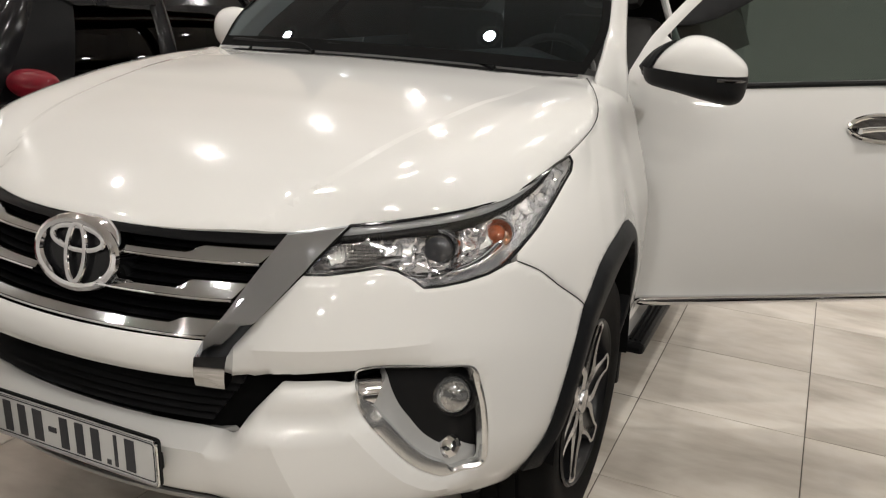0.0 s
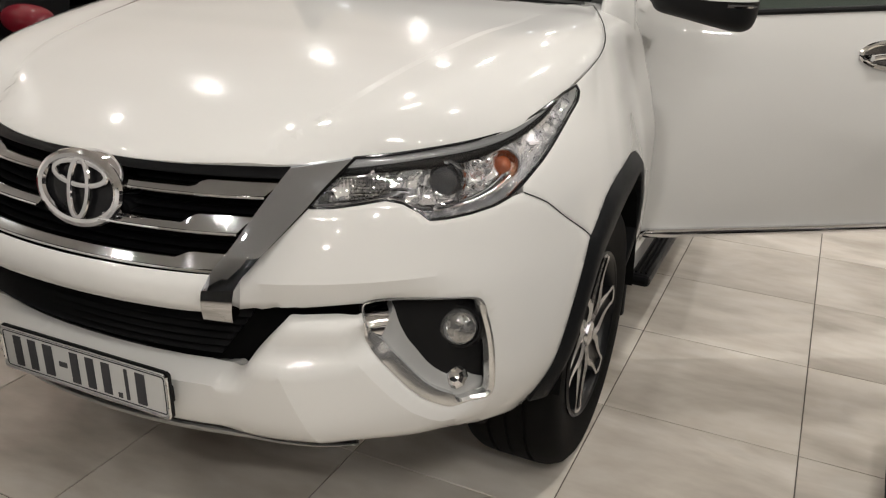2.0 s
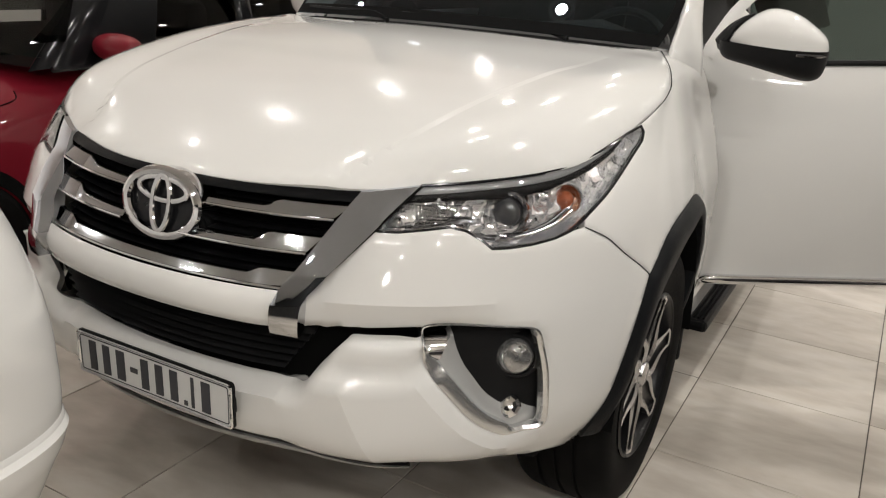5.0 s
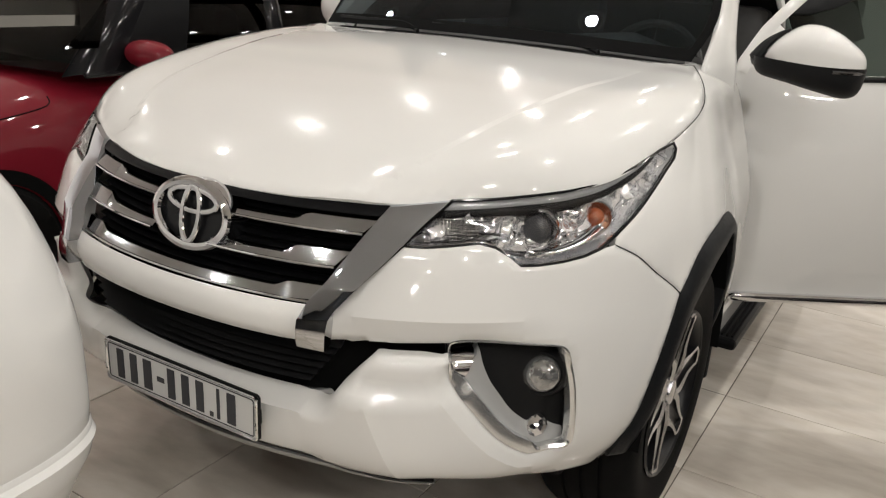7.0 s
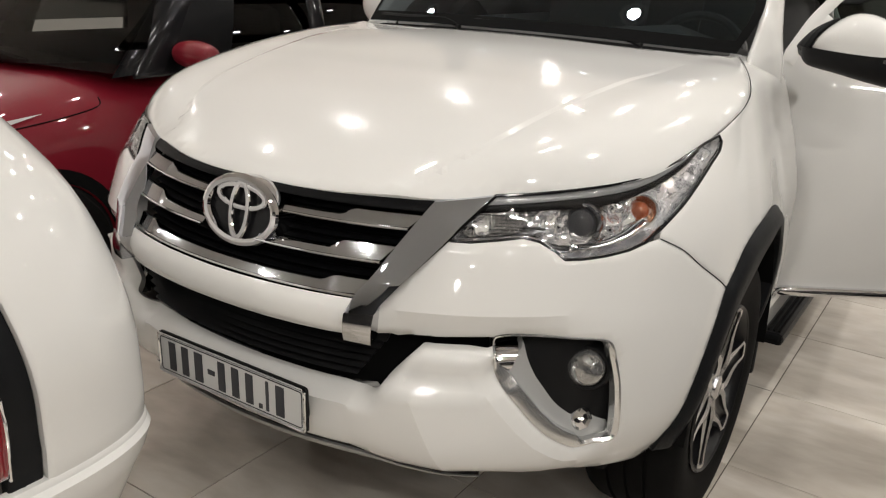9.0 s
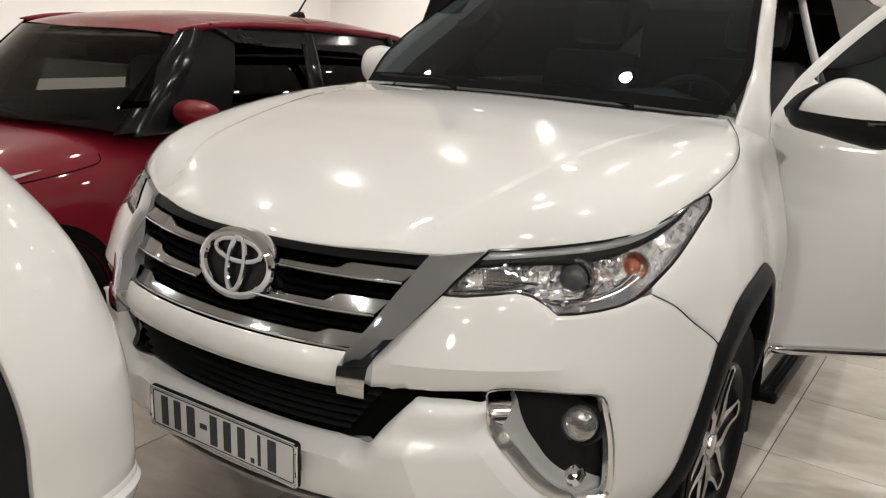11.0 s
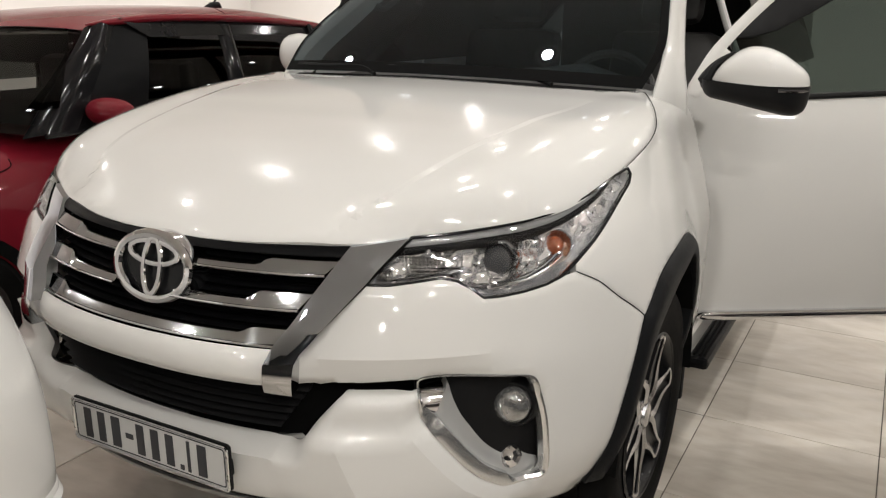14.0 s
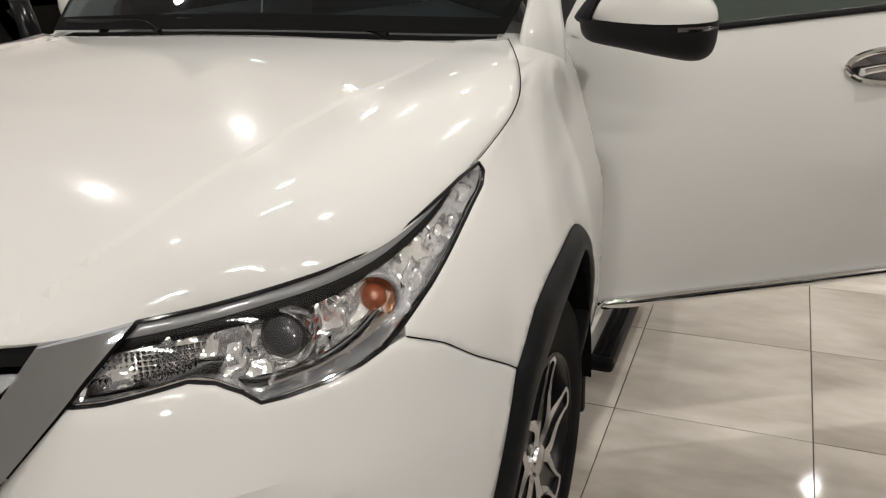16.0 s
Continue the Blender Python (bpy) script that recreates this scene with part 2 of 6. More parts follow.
def inside(poly, pts):
    pts = np.asarray(pts, float)
    x, y = pts[:, 0], pts[:, 1]
    res = np.zeros(len(pts), bool)
    q = np.asarray([(p[0], p[1]) for p in poly], float)
    for (x0, y0), (x1, y1) in zip(q, np.roll(q, -1, 0)):
        if y0 != y1:
            res ^= ((y0 > y) != (y1 > y)) & (x < (x1 - x0) * (y - y0) / (y1 - y0) + x0)
    return res


def dist_to(poly, pts):
    pts = np.asarray(pts, float)
    q = np.asarray([(p[0], p[1]) for p in poly], float)
    best = np.full(len(pts), 1e9)
    for a, b in zip(q, np.roll(q, -1, 0)):
        d = b - a
        s = np.clip(((pts - a) @ d) / max(d @ d, 1e-12), 0, 1)
        best = np.minimum(best, np.linalg.norm(pts - (a + s[:, None] * d), axis=1))
    return best


def sheet(name, outline, fn, mat, holes=(), step=0.022, roll=0.004, flange=0.014, flip=False, lines=()):
    """A panel: a region of the plane (a, b) laid on the surface fn(a, b), with rolled edges and a return flange."""
    from mathutils.geometry import delaunay_2d_cdt
    rings = [resample(list(outline), step * 0.7)] + [resample(list(h), step * 0.7) for h in holes]
    pts, edges = [], []
    for ring in rings:
        k = len(pts)
        pts += ring
        edges += [(k + i, k + (i + 1) % len(ring)) for i in range(len(ring))]
    nb = len(pts)
    for line in lines:
        for a, b in zip(line, line[1:]):
            n = max(1, int(math.ceil((Vector(b) - Vector(a)).length / (step * 0.7))))
            k = len(pts)
            pts += [Vector(a).lerp(Vector(b), i / n) for i in range(n + 1)]
            edges += [(k + i, k + i + 1) for i in range(n)]
    nl = len(pts)
    lo = [min(p[i] for p in rings[0]) for i in (0, 1)]
    hi = [max(p[i] for p in rings[0]) for i in (0, 1)]
    gx, gy = np.meshgrid(np.arange(lo[0], hi[0], step), np.arange(lo[1], hi[1], step))
    grid = np.stack([gx.ravel() + (np.arange(gy.size) // gx.shape[1] % 2) * step * 0.5, gy.ravel()], 1)
    # an inset ring, for the rolled edge
    extra = []
    if roll:
        for ring in rings:
            n = len(ring)
            for i in range(n):
                d = (ring[(i + 1) % n] - ring[i - 1])
                if d.length > 1e-9:
                    d.normalize()
                    extra.append((ring[i][0] - d[1] * roll, ring[i][1] + d[0] * roll))
                    extra.append((ring[i][0] + d[1] * roll, ring[i][1] - d[0] * roll))

    def good(c, lo_d, hi_d=1e9):
        ok = inside(rings[0], c)
        d = dist_to(rings[0], c)
        for h in rings[1:]:
            ok &= ~inside(h, c)
            d = np.minimum(d, dist_to(h, c))
        return c[ok & (d > lo_d) & (d < hi_d)]

    grid = good(grid, max(step * 0.45, roll * 2))
    for line in lines:
        grid = grid[dist_to(list(line) + list(line)[::-1], grid) > step * 0.4]
    if extra:
        ring2 = good(np.asarray(extra), roll * 0.8)
        pts += [Vector(p) for p in ring2]
    ni = len(pts)
    pts += [Vector(p) for p in grid]
    res = delaunay_2d_cdt([Vector((p[0], p[1])) for p in pts], edges, [], 0, 1e-6)
    v2, tris, orig = res[0], res[2], res[3]
    cen = np.array([[sum(v2[i][k] for i in t) / len(t) for k in (0, 1)] for t in tris])
    keep = inside(rings[0], cen)
    for h in rings[1:]:
        keep &= ~inside(h, cen)
    tris = [list(t) for t, k in zip(tris, keep) if k]
    e = 0.002

    def normal(a, b):
        n = (fn(a + e, b) - fn(a - e, b)).cross(fn(a, b + e) - fn(a, b - e)).normalized()
        return -n if flip else n

    verts, norms, bound = [], [], [any(o < nb for o in os) for os in orig]
    for i, p in enumerate(v2):
        n = normal(p[0], p[1])
        q = fn(p[0], p[1])
        verts.append(q - n * roll * 0.6 if bound[i] and roll else q)
        norms.append(n)
    out = []
    for t in tris:
        a, b, c = (verts[i] for i in t)
        out.append(t if (b - a).cross(c - a).dot(norms[t[0]]) > 0 else t[::-1])
    if flange:
        count = {}
        for t in out:
            for i in range(3):
                count[(t[i], t[(i + 1) % 3])] = 1
        rim = [ab for ab in count if (ab[1], ab[0]) not in count]
        dup = {}
        for a, b in rim:
            for i in (a, b):
                if i not in dup:
                    dup[i] = len(verts)
                    verts += [verts[i], verts[i] - norms[i] * flange]
        for a, b in rim:
            out.append([dup[b], dup[a], dup[a] + 1, dup[b] + 1])
    used = sorted({i for t in out for i in t})
    renum = {o: k for k, o in enumerate(used)}
    me = mesh_of(name, [verts[i] for i in used], [[renum[i] for i in t] for t in out], mat)
    if lines:  # the creases stay sharp
        crease = [i < len(orig) and any(nb <= o < nl for o in orig[i]) for i in used]
        at = me.attributes.new("sharp_edge", "BOOLEAN", "EDGE")
        for ed in me.edges:
            at.data[ed.index].value = crease[ed.vertices[0]] and crease[ed.vertices[1]]
    return me


def mirrored(me, name):
    m2 = me.copy()
    m2.name = name
    m2.transform(Matrix.Diagonal((-1, 1, 1, 1)))
    m2.flip_normals()
    return m2


def tube(path, radius, sides=8, closed=False, flat=1.0, up=Vector((0, 0, 1)), caps=True):
    """A bmesh tube along 3D points; radius may be a list."""
    bm = bmesh.new()
    path = [Vector(p) for p in path]
    n = len(path)
    rings = []
    for i, p in enumerate(path):
        d = (path[(i + 1) % n] - path[i - 1]) if closed else (path[min(i + 1, n - 1)] - path[max(i - 1, 0)])
        d.normalize()
        s = d.cross(up)
        if s.length < 1e-4:
            s = d.cross(Vector((1, 0, 0)))
        s.normalize()
        w = s.cross(d)
        r = radius[i] if isinstance(radius, (list, tuple)) else radius
        rings.append([bm.verts.new(p + (s * math.cos(2 * math.pi * k / sides) + w * flat * math.sin(2 * math.pi * k / sides)) * r) for k in range(sides)])
    for i in range(n if closed else n - 1):
        a, b = rings[i], rings[(i + 1) % n]
        for k in range(sides):
            bm.faces.new((a[k], a[(k + 1) % sides], b[(k + 1) % sides], b[k]))
    if caps and not closed:
        bm.faces.new(rings[0][::-1])
        bm.faces.new(rings[-1])
    bmesh.ops.recalc_face_normals(bm, faces=bm.faces)
    return bm


def lathe(profile, sides=48, axis="x", centre=(0, 0, 0), caps=False):
    """A turned bmesh: profile of (along, radius) about an axis through the centre."""
    bm = bmesh.new()
    rings = []
    for a, r in profile:
        ring = []
        for k in range(sides):
            c, s = r * math.cos(2 * math.pi * k / sides), r * math.sin(2 * math.pi * k / sides)
            p = {"x": (a, c, s), "y": (c, a, s), "z": (c, s, a)}[axis]
            ring.append(bm.verts.new(Vector(centre) + Vector(p)))
        rings.append(ring)
    for a, b in zip(rings, rings[1:]):
        for k in range(sides):
            bm.faces.new((a[k], a[(k + 1) % sides], b[(k + 1) % sides], b[k]))
    for ring, rev in ((rings[0], True), (rings[-1], False)):
        if caps and profile[0 if rev else -1][1] > 1e-4:
            bm.faces.new(ring[::-1] if rev else ring)
    bmesh.ops.recalc_face_normals(bm, faces=bm.faces)
    return bm


def block(x0, x1, y0, y1, z0, z1, bevel=0.0, m=None, seg=2):
    bm = bmesh.new()
    bmesh.ops.create_cube(bm, size=1)
    bmesh.ops.transform(bm, matrix=Matrix.Translation(((x0 + x1) / 2, (y0 + y1) / 2, (z0 + z1) / 2)) @ Matrix.Diagonal((x1 - x0, y1 - y0, z1 - z0, 1)), verts=bm.verts)
    if bevel:
        bmesh.ops.bevel(bm, geom=bm.edges[:], offset=bevel, segments=seg, affect="EDGES", profile=0.5)
    if m is not None:
        bmesh.ops.transform(bm, matrix=m, verts=bm.verts)
    return bm


def prism(outline, depth, m, bevel=0.0, seg=2):
    """A flat outline (a, b) pushed back by depth, put by the pose m (a to x, b to y, front at z = 0)."""
    bm = bmesh.new()
    vs = [bm.verts.new((p[0], p[1], 0)) for p in outline]
    f = bm.faces.new(vs)
    f.normal_update()
    if f.normal.z < 0:
        f.normal_flip()
    res = bmesh.ops.extrude_face_region(bm, geom=[f])
    moved = [g for g in res["geom"] if isinstance(g, bmesh.types.BMVert)]
    bmesh.ops.translate(bm, verts=moved, vec=(0, 0, depth))
    bmesh.ops.translate(bm, verts=bm.verts, vec=(0, 0, -depth))
    bmesh.ops.recalc_face_normals(bm, faces=bm.faces)
    if bevel:
        top = [e for e in bm.edges if all(abs(v.co.z) < 1e-6 for v in e.verts)]
        bmesh.ops.bevel(bm, geom=top, offset=bevel, segments=seg, affect="EDGES", profile=0.5)
    bmesh.ops.transform(bm, matrix=m, verts=bm.verts)
    return bm


def grid_mesh(name, fn, na, nb, mat, closed_a=False):
    verts = [fn(i / (na if closed_a else na - 1), j / (nb - 1)) for i in range(na) for j in range(nb)]
    faces = []
    for i in range(na if closed_a else na - 1):
        for j in range(nb - 1):
            a, b = i * nb + j, ((i + 1) % na) * nb + j
            faces.append((a, b, b + 1, a + 1))
    return mesh_of(name, verts, faces, mat)

# ---- the showroom ----
def slab(name, bm, mat, label):
    ob = part(name, bm, mat)
    return tagged(ob, label, "room", kind="structure")


RX0, RX1, RY0, RY1 = -6.2, 9.6, -8.6, 7.3
slab("wall_north", block(RX0 - 0.2, RX1 + 0.2, RY1, RY1 + 0.2, -0.05, CEIL), WALLPAINT, "plain white painted showroom wall behind the cars")
# the south wall is unseen, added dark so chrome mirrors a dark band
slab("wall_south", block(RX0 - 0.2, RX1 + 0.2, RY0 - 0.2, RY0, -0.05, CEIL), DARKWALL, "unseen dark wall added for dark reflections in chrome")
slab("wall_west", block(RX0 - 0.2, RX0, RY0, RY1, -0.05, CEIL), WALLPAINT, "plain white painted showroom wall beside the red car")
slab("wall_east", block(RX1, RX1 + 0.2, RY0, RY1, -0.05, CEIL), WALLPAINT, "plain white painted showroom wall")
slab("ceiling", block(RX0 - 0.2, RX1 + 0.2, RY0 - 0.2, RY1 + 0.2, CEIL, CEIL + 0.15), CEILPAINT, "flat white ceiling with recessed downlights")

for lx, ly, lw in DOWNLIGHTS:
    fit_ob = thing("downlight", "round white recessed ceiling downlight, switched on", "downlight", (lx, ly, CEIL), "ceiling downlights")
    part("trim_ring", lathe([(0, 0.072), (-0.006, 0.075), (-0.010, 0.088), (-0.004, 0.1), (0, 0.1)], 32, "z", (lx, ly, CEIL)), FIXWHITE, fit_ob, smooth=True)

for lx, ly, lw, turn in PANELS:
    fit_ob = thing("ceiling_panel_light", "narrow white ceiling panel light, switched on", "ceiling light", (lx, ly, CEIL), "ceiling panel lights")
    reach = 0.305 if turn == 0 else 0.165
    for dx, dy, sx, sy in ((0, 0.072, reach + 0.015, 0.01), (0, -0.072, reach + 0.015, 0.01), (reach, 0, 0.012, 0.062), (-reach, 0, 0.012, 0.062)):
        part("frame_side", block(dx - sx, dx + sx, dy - sy, dy + sy, -0.018, 0, 0, pose(lx, ly, CEIL, 0, 0, turn)), FIXWHITE, fit_ob)

floor_ob = slab("floor", block(RX0, RX1, RY0, RY1, -0.06, -0.004), GROUT, "polished cream marble-look floor tiles with dark joints")
TS, TX, TY = 0.6, 0.868, 1.232


def tile_mesh():
    h = 0.2982
    bm = block(-h, h, -h, h, -0.008, 0.0)
    top = [e for e in bm.edges if all(v.co.z > -0.001 for v in e.verts)]
    bmesh.ops.bevel(bm, geom=top, offset=0.0012, segments=1, affect="EDGES")
    me = bpy.data.meshes.new("tile")
    bm.to_mesh(me)
    bm.free()
    me.materials.append(TILE)
    return me


TILE_ME = tile_mesh()
far_v, far_f = [], []
for i in range(-12, 15):
    for j in range(-17, 11):
        cx, cy = TX + (i + 0.5) * TS, TY + (j + 0.5) * TS
        if not (RX0 < cx < RX1 and RY0 < cy < RY1):
            continue
        if -3.0 < cx < 3.6 and -2.2 < cy < 6.0 and not (-0.7 < cx < 0.7 and cy > 1.6):
            ob = new("tile", TILE_ME)
            ob.location = (cx, cy, random.uniform(-0.0003, 0.0003))
            ob.parent = floor_ob
        else:
            k = len(far_v)
            h = 0.2985
            far_v += [(cx - h, cy - h, 0), (cx + h, cy - h, 0), (cx + h, cy + h, 0), (cx - h, cy + h, 0)]
            far_f.append((k, k + 1, k + 2, k + 3))
far = put("far_tiles", mesh_of("far_tiles", far_v, far_f, TILE, False), floor_ob)
tagged(far, kind="stuff")

# ---- the white SUV ----
# nose shell: a rounded plan line at every height, run on along the flank
NOSE_Y = [(0.38, 0.04), (0.45, -0.02), (0.50, -0.035), (0.62, -0.045), (0.78, -0.05), (0.88, -0.02), (0.95, 0.01), (1.05, 0.07), (1.10, 0.13), (1.20, 0.27), (1.27, 0.40)]
NOSE_W = [(0.38, 0.865), (0.55, 0.90), (0.80, 0.908), (0.90, 0.905), (1.0, 0.885), (1.06, 0.862), (1.12, 0.836), (1.171, 0.815), (1.197, 0.800), (1.221, 0.772), (1.241, 0.732), (1.258, 0.690), (1.28, 0.63)]
NOSE_D = [(0.38, 0.80), (0.80, 0.86), (0.95, 0.78), (1.1, 0.74), (1.2, 0.62), (1.27, 0.5)]
NOSE_P = [(0.38, 2.2), (0.76, 2.22), (0.95, 2.05), (1.1, 2.0), (1.27, 2.0)]
RAD = 0.85
WHEEL_Y, WHEEL_Z, WHEEL_R = 0.965, 0.388, 0.388


def nose(u, z, off=0.0):
    y0, w, d, p = (curve_at(z, t) for t in (NOSE_Y, NOSE_W, NOSE_D, NOSE_P))
    side = 1 if u >= 0 else -1
    u = abs(u)
    yc = y0 + d
    if u <= RAD * math.pi / 2:
        a = u / RAD
        s, c = math.sin(a), max(math.cos(a), 0.0)
        rho = 1 / ((s / w) ** p + (c / d) ** p) ** (1 / p)
        x, y = rho * s, yc - rho * c
        nx, ny = (s * rho / w) ** (p - 1) / w, -((c * rho / d) ** (p - 1)) / d
        k = math.hypot(nx, ny)
        x, y = x + off * nx / k, y + off * ny / k
    else:
        t = u - RAD * math.pi / 2
        x, y = w + off - 0.036 * smooth01(0.08, 0.50, t) - 0.006 * smooth01(0.5, 1.2, t), yc + t
    return Vector((side * x, y, z))


def nose_y(x, z):
    y0, w, d, p = (curve_at(z, t) for t in (NOSE_Y, NOSE_W, NOSE_D, NOSE_P))
    r = min(abs(x) / w, 1.0)
    return y0 + d * (1 - (1 - r**p) ** (1 / p))


def at_x(x, z):
    """Shell place by x and height."""
    yc = curve_at(z, NOSE_Y) + curve_at(z, NOSE_D)
    return (RAD * math.atan2(x, yc - nose_y(x, z)), z)


def at_y(y, z):
    """Shell place on the flank by y and height."""
    y0, w, d, p = (curve_at(z, t) for t in (NOSE_Y, NOSE_W, NOSE_D, NOSE_P))
    yc = y0 + d
    if y >= yc:
        return (RAD * math.pi / 2 + y - yc, z)
    q = (yc - y) / d
    x = w * (1 - q**p) ** (1 / p)
    return (RAD * math.atan2(x, yc - y), z)


def flare(p):
    """Outward swell of the flank round the front wheel."""
    d = math.hypot(p[1] - WHEEL_Y, p[2] - WHEEL_Z)
    return 0.010 * math.exp(-(((d - 0.50) / 0.10) ** 2)) * smooth01(0.25, 0.6, p[1])


def bumper_off(x, z):
    x = abs(x)
    o = 0.0
    fade = 1 - smooth01(0.62, 0.78, x)
    if z < 0.816:  # upper half turns under towards the slot
        o -= 0.030 * min((0.816 - z) / 0.056, 1.0) * fade * smooth01(0.30, 0.47, x)
        if z < 0.742:
            o += 0.030 * smooth01(0.742, 0.735, z) * fade * smooth01(0.30, 0.47, x)
    if x < 0.42:  # centre bar, a full round
        o += 0.022 * math.exp(-(((z - 0.80) / 0.05) ** 2)) * (1 - smooth01(0.34, 0.42, x))
    # shelf below the lower grille, the fold beside the plate and the chin
    if z < 0.755:
        fold = 0.462 + (0.64 - z) * 0.30
        side = max(0.0, 1 - (fold - x) / 0.17) if x < fold else max(0.0, 1 - (x - fold) / 0.24)
        o += 0.034 * side * smooth01(0.675, 0.640, z) * smooth01(0.40, 0.47, z)
        edge = 0.400 + (z - 0.613) * 0.66
        o -= 0.060 * min(max((z - 0.586) / 0.027, 0.0), 1.0) * (1 - smooth01(edge - 0.055, edge + 0.012, x))
        o -= 0.012 * smooth01(0.715, 0.745, z) * smooth01(0.44, 0.48, x) * (1 - smooth01(0.56, 0.60, x))
        o -= (0.03 - 0.02 * smooth01(0.55, 0.68, x)) * smooth01(0.52, 0.38, z)
    return o


def skin(u, z):
    p = nose(u, z)
    o = bumper_off(p[0], z) + flare(p)
    if 0.57 < abs(p[0]) < 0.82 and z < 0.74:  # bevel round the fog lamp
        o -= 0.014 * max(0.0, 1 - to_line(abs(u), z, FOG_LOW) / 0.034) * smooth01(0.800, 0.770, abs(p[0])) * smooth01(0.745, 0.70, z)
    return nose(u, z, o)


def to_line(u, z, line):
    best = 1.0
    for (a0, b0), (a1, b1) in zip(line, line[1:]):
        da, db = a1 - a0, b1 - b0
        s = min(max(((u - a0) * da + (z - b0) * db) / (da * da + db * db), 0), 1)
        best = min(best, math.hypot(u - a0 - s * da, z - b0 - s * db))
    return best


def mir(line):
    return [(-a, b) for a, b in reversed(line)]


HL = [at_x(x, z) for x, z in ((0.478, 0.951), (0.522, 0.951), (0.567, 0.957), (0.604, 0.963), (0.632, 0.956), (0.661, 0.939), (0.681, 0.922), (0.707, 0.922), (0.740, 0.926), (0.771, 0.934), (0.790, 0.945), (0.804, 0.966))]
HL += [at_y(y, z) for y, z in ((0.511, 1.001), (0.574, 1.034), (0.665, 1.076), (0.715, 1.095), (0.74, 1.113), (0.738, 1.126))]
HL += [at_y(y, z) for y, z in ((0.678, 1.116), (0.615, 1.100))] + [at_x(x, z) for x, z in ((0.774, 1.082), (0.757, 1.070), (0.736, 1.062), (0.706, 1.055), (0.657, 1.048), (0.596, 1.041), (0.534, 1.036), (0.510, 1.003))]
HL_LOW, HL_TOP = HL[:12], HL[18:27]
SEAM = [at_x(0.807, 0.950), at_x(0.843, 0.919), at_x(0.873, 0.868), at_y(0.650, 0.801)]
ARCH = [at_y(y, z) for y, z in ((0.650, 0.80), (0.588, 0.635), (0.545, 0.50), (0.525, 0.40))]
ARCH_BACK = [at_y(y, z) for y, z in ((0.650, 0.80), (0.73, 0.872), (0.83, 0.902), (0.97, 0.914), (1.11, 0.896), (1.23, 0.840), (1.31, 0.75), (1.345, 0.62), (1.355, 0.42))]
ARCH_IN = [at_y(y, z) for y, z in ((0.580, 0.40), (0.604, 0.50), (0.646, 0.62), (0.696, 0.725), (0.77, 0.785), (0.88, 0.832), (1.02, 0.850), (1.15, 0.825), (1.245, 0.75), (1.29, 0.62), (1.30, 0.40))]
BOTTOM = [at_x(x, z) for x, z in ((0.80, 0.385), (0.752, 0.394), (0.70, 0.424), (0.65, 0.420), (0.565, 0.400), (0.485, 0.408), (0.415, 0.447), (0.325, 0.475), (0.2, 0.477), (0.1, 0.478))]
FOG = [at_x(x, z) for x, z in ((0.604, 0.755), (0.615, 0.768), (0.648, 0.772), (0.690, 0.770), (0.731, 0.765), (0.760, 0.760), (0.774, 0.752), (0.782, 0.733), (0.788, 0.705), (0.795, 0.646), (0.798, 0.572), (0.796, 0.522), (0.789, 0.502), (0.774, 0.493), (0.752, 0.489), (0.736, 0.491), (0.722, 0.505), (0.700, 0.530), (0.674, 0.569), (0.647, 0.617), (0.622, 0.660), (0.609, 0.690), (0.606, 0.715))]
FOG = [tuple(p) for p in spline(FOG, 3, True)]
ARCH, ARCH_BACK, ARCH_IN = ([tuple(p) for p in spline(line, 3)] for line in (ARCH, ARCH_BACK, ARCH_IN))
FOG_LOW = [p for p in FOG if p[1] < 0.72 and p[0] < at_x(0.775, 0.5)[0]]
LEGX = 0.335
BEVEL = []
for k in range(4, len(FOG_LOW) - 4, 3):
    d = Vector(FOG_LOW[k + 1]) - Vector(FOG_LOW[k - 1])
    d.normalize()
    if nose(*FOG_LOW[k])[0] < 0.765:
        BEVEL.append((FOG_LOW[k][0] - d[1] * 0.034, FOG_LOW[k][1] + d[0] * 0.034))
CREASE = [at_x(x, 0.816) for x in (0.42, 0.5, 0.58, 0.66, 0.71)]
CHINR = [at_x(0.462 + (0.64 - z) * 0.30, z) for z in (0.640, 0.60, 0.56, 0.51, 0.46, 0.435)]
SHELF = [at_x(x, 0.586) for x in (-0.335, -0.2, -0.1, 0.0, 0.1, 0.2, 0.335)]
suv = thing("suv_car", "white SUV with chrome grille and open front door on tiles", "car", (0, 1.5, 0))

half = [at_x(LEGX, 0.833), at_x(0.40, 0.833), at_x(0.426, 0.876)] + HL_LOW[:1] + HL_LOW[1:11] + SEAM + ARCH[1:] + BOTTOM
outline = mir(half[1:]) + [(-half[0][0], half[0][1])] + [(0.0, 0.831)] + half
slot = [at_x(x, z) for x, z in ((0.0, 0.747), (0.322, 0.741), (0.411, 0.748), (0.453, 0.755), (0.511, 0.758), (0.595, 0.762))] + FOG[1:] + [at_x(0.596, 0.7415)] + [tuple(p) for p in spline([at_x(x, z) for x, z in ((0.490, 0.741), (0.474, 0.737), (0.454, 0.716), (0.413, 0.664), (0.394, 0.638), (0.377, 0.625), (0.355, 0.617), (0.33, 0.614), (0.15, 0.614))], 4)]
opening = slot + [(-a, b) for a, b in reversed(slot)][:-1]
bumper = put("bumper_cover", sheet("bumper_cover", outline, skin, WHITE, [opening], step=0.017, flange=0.03, lines=[CREASE, mir(CREASE), CHINR, mir(CHINR), SHELF, BEVEL, mir(BEVEL)]), suv)

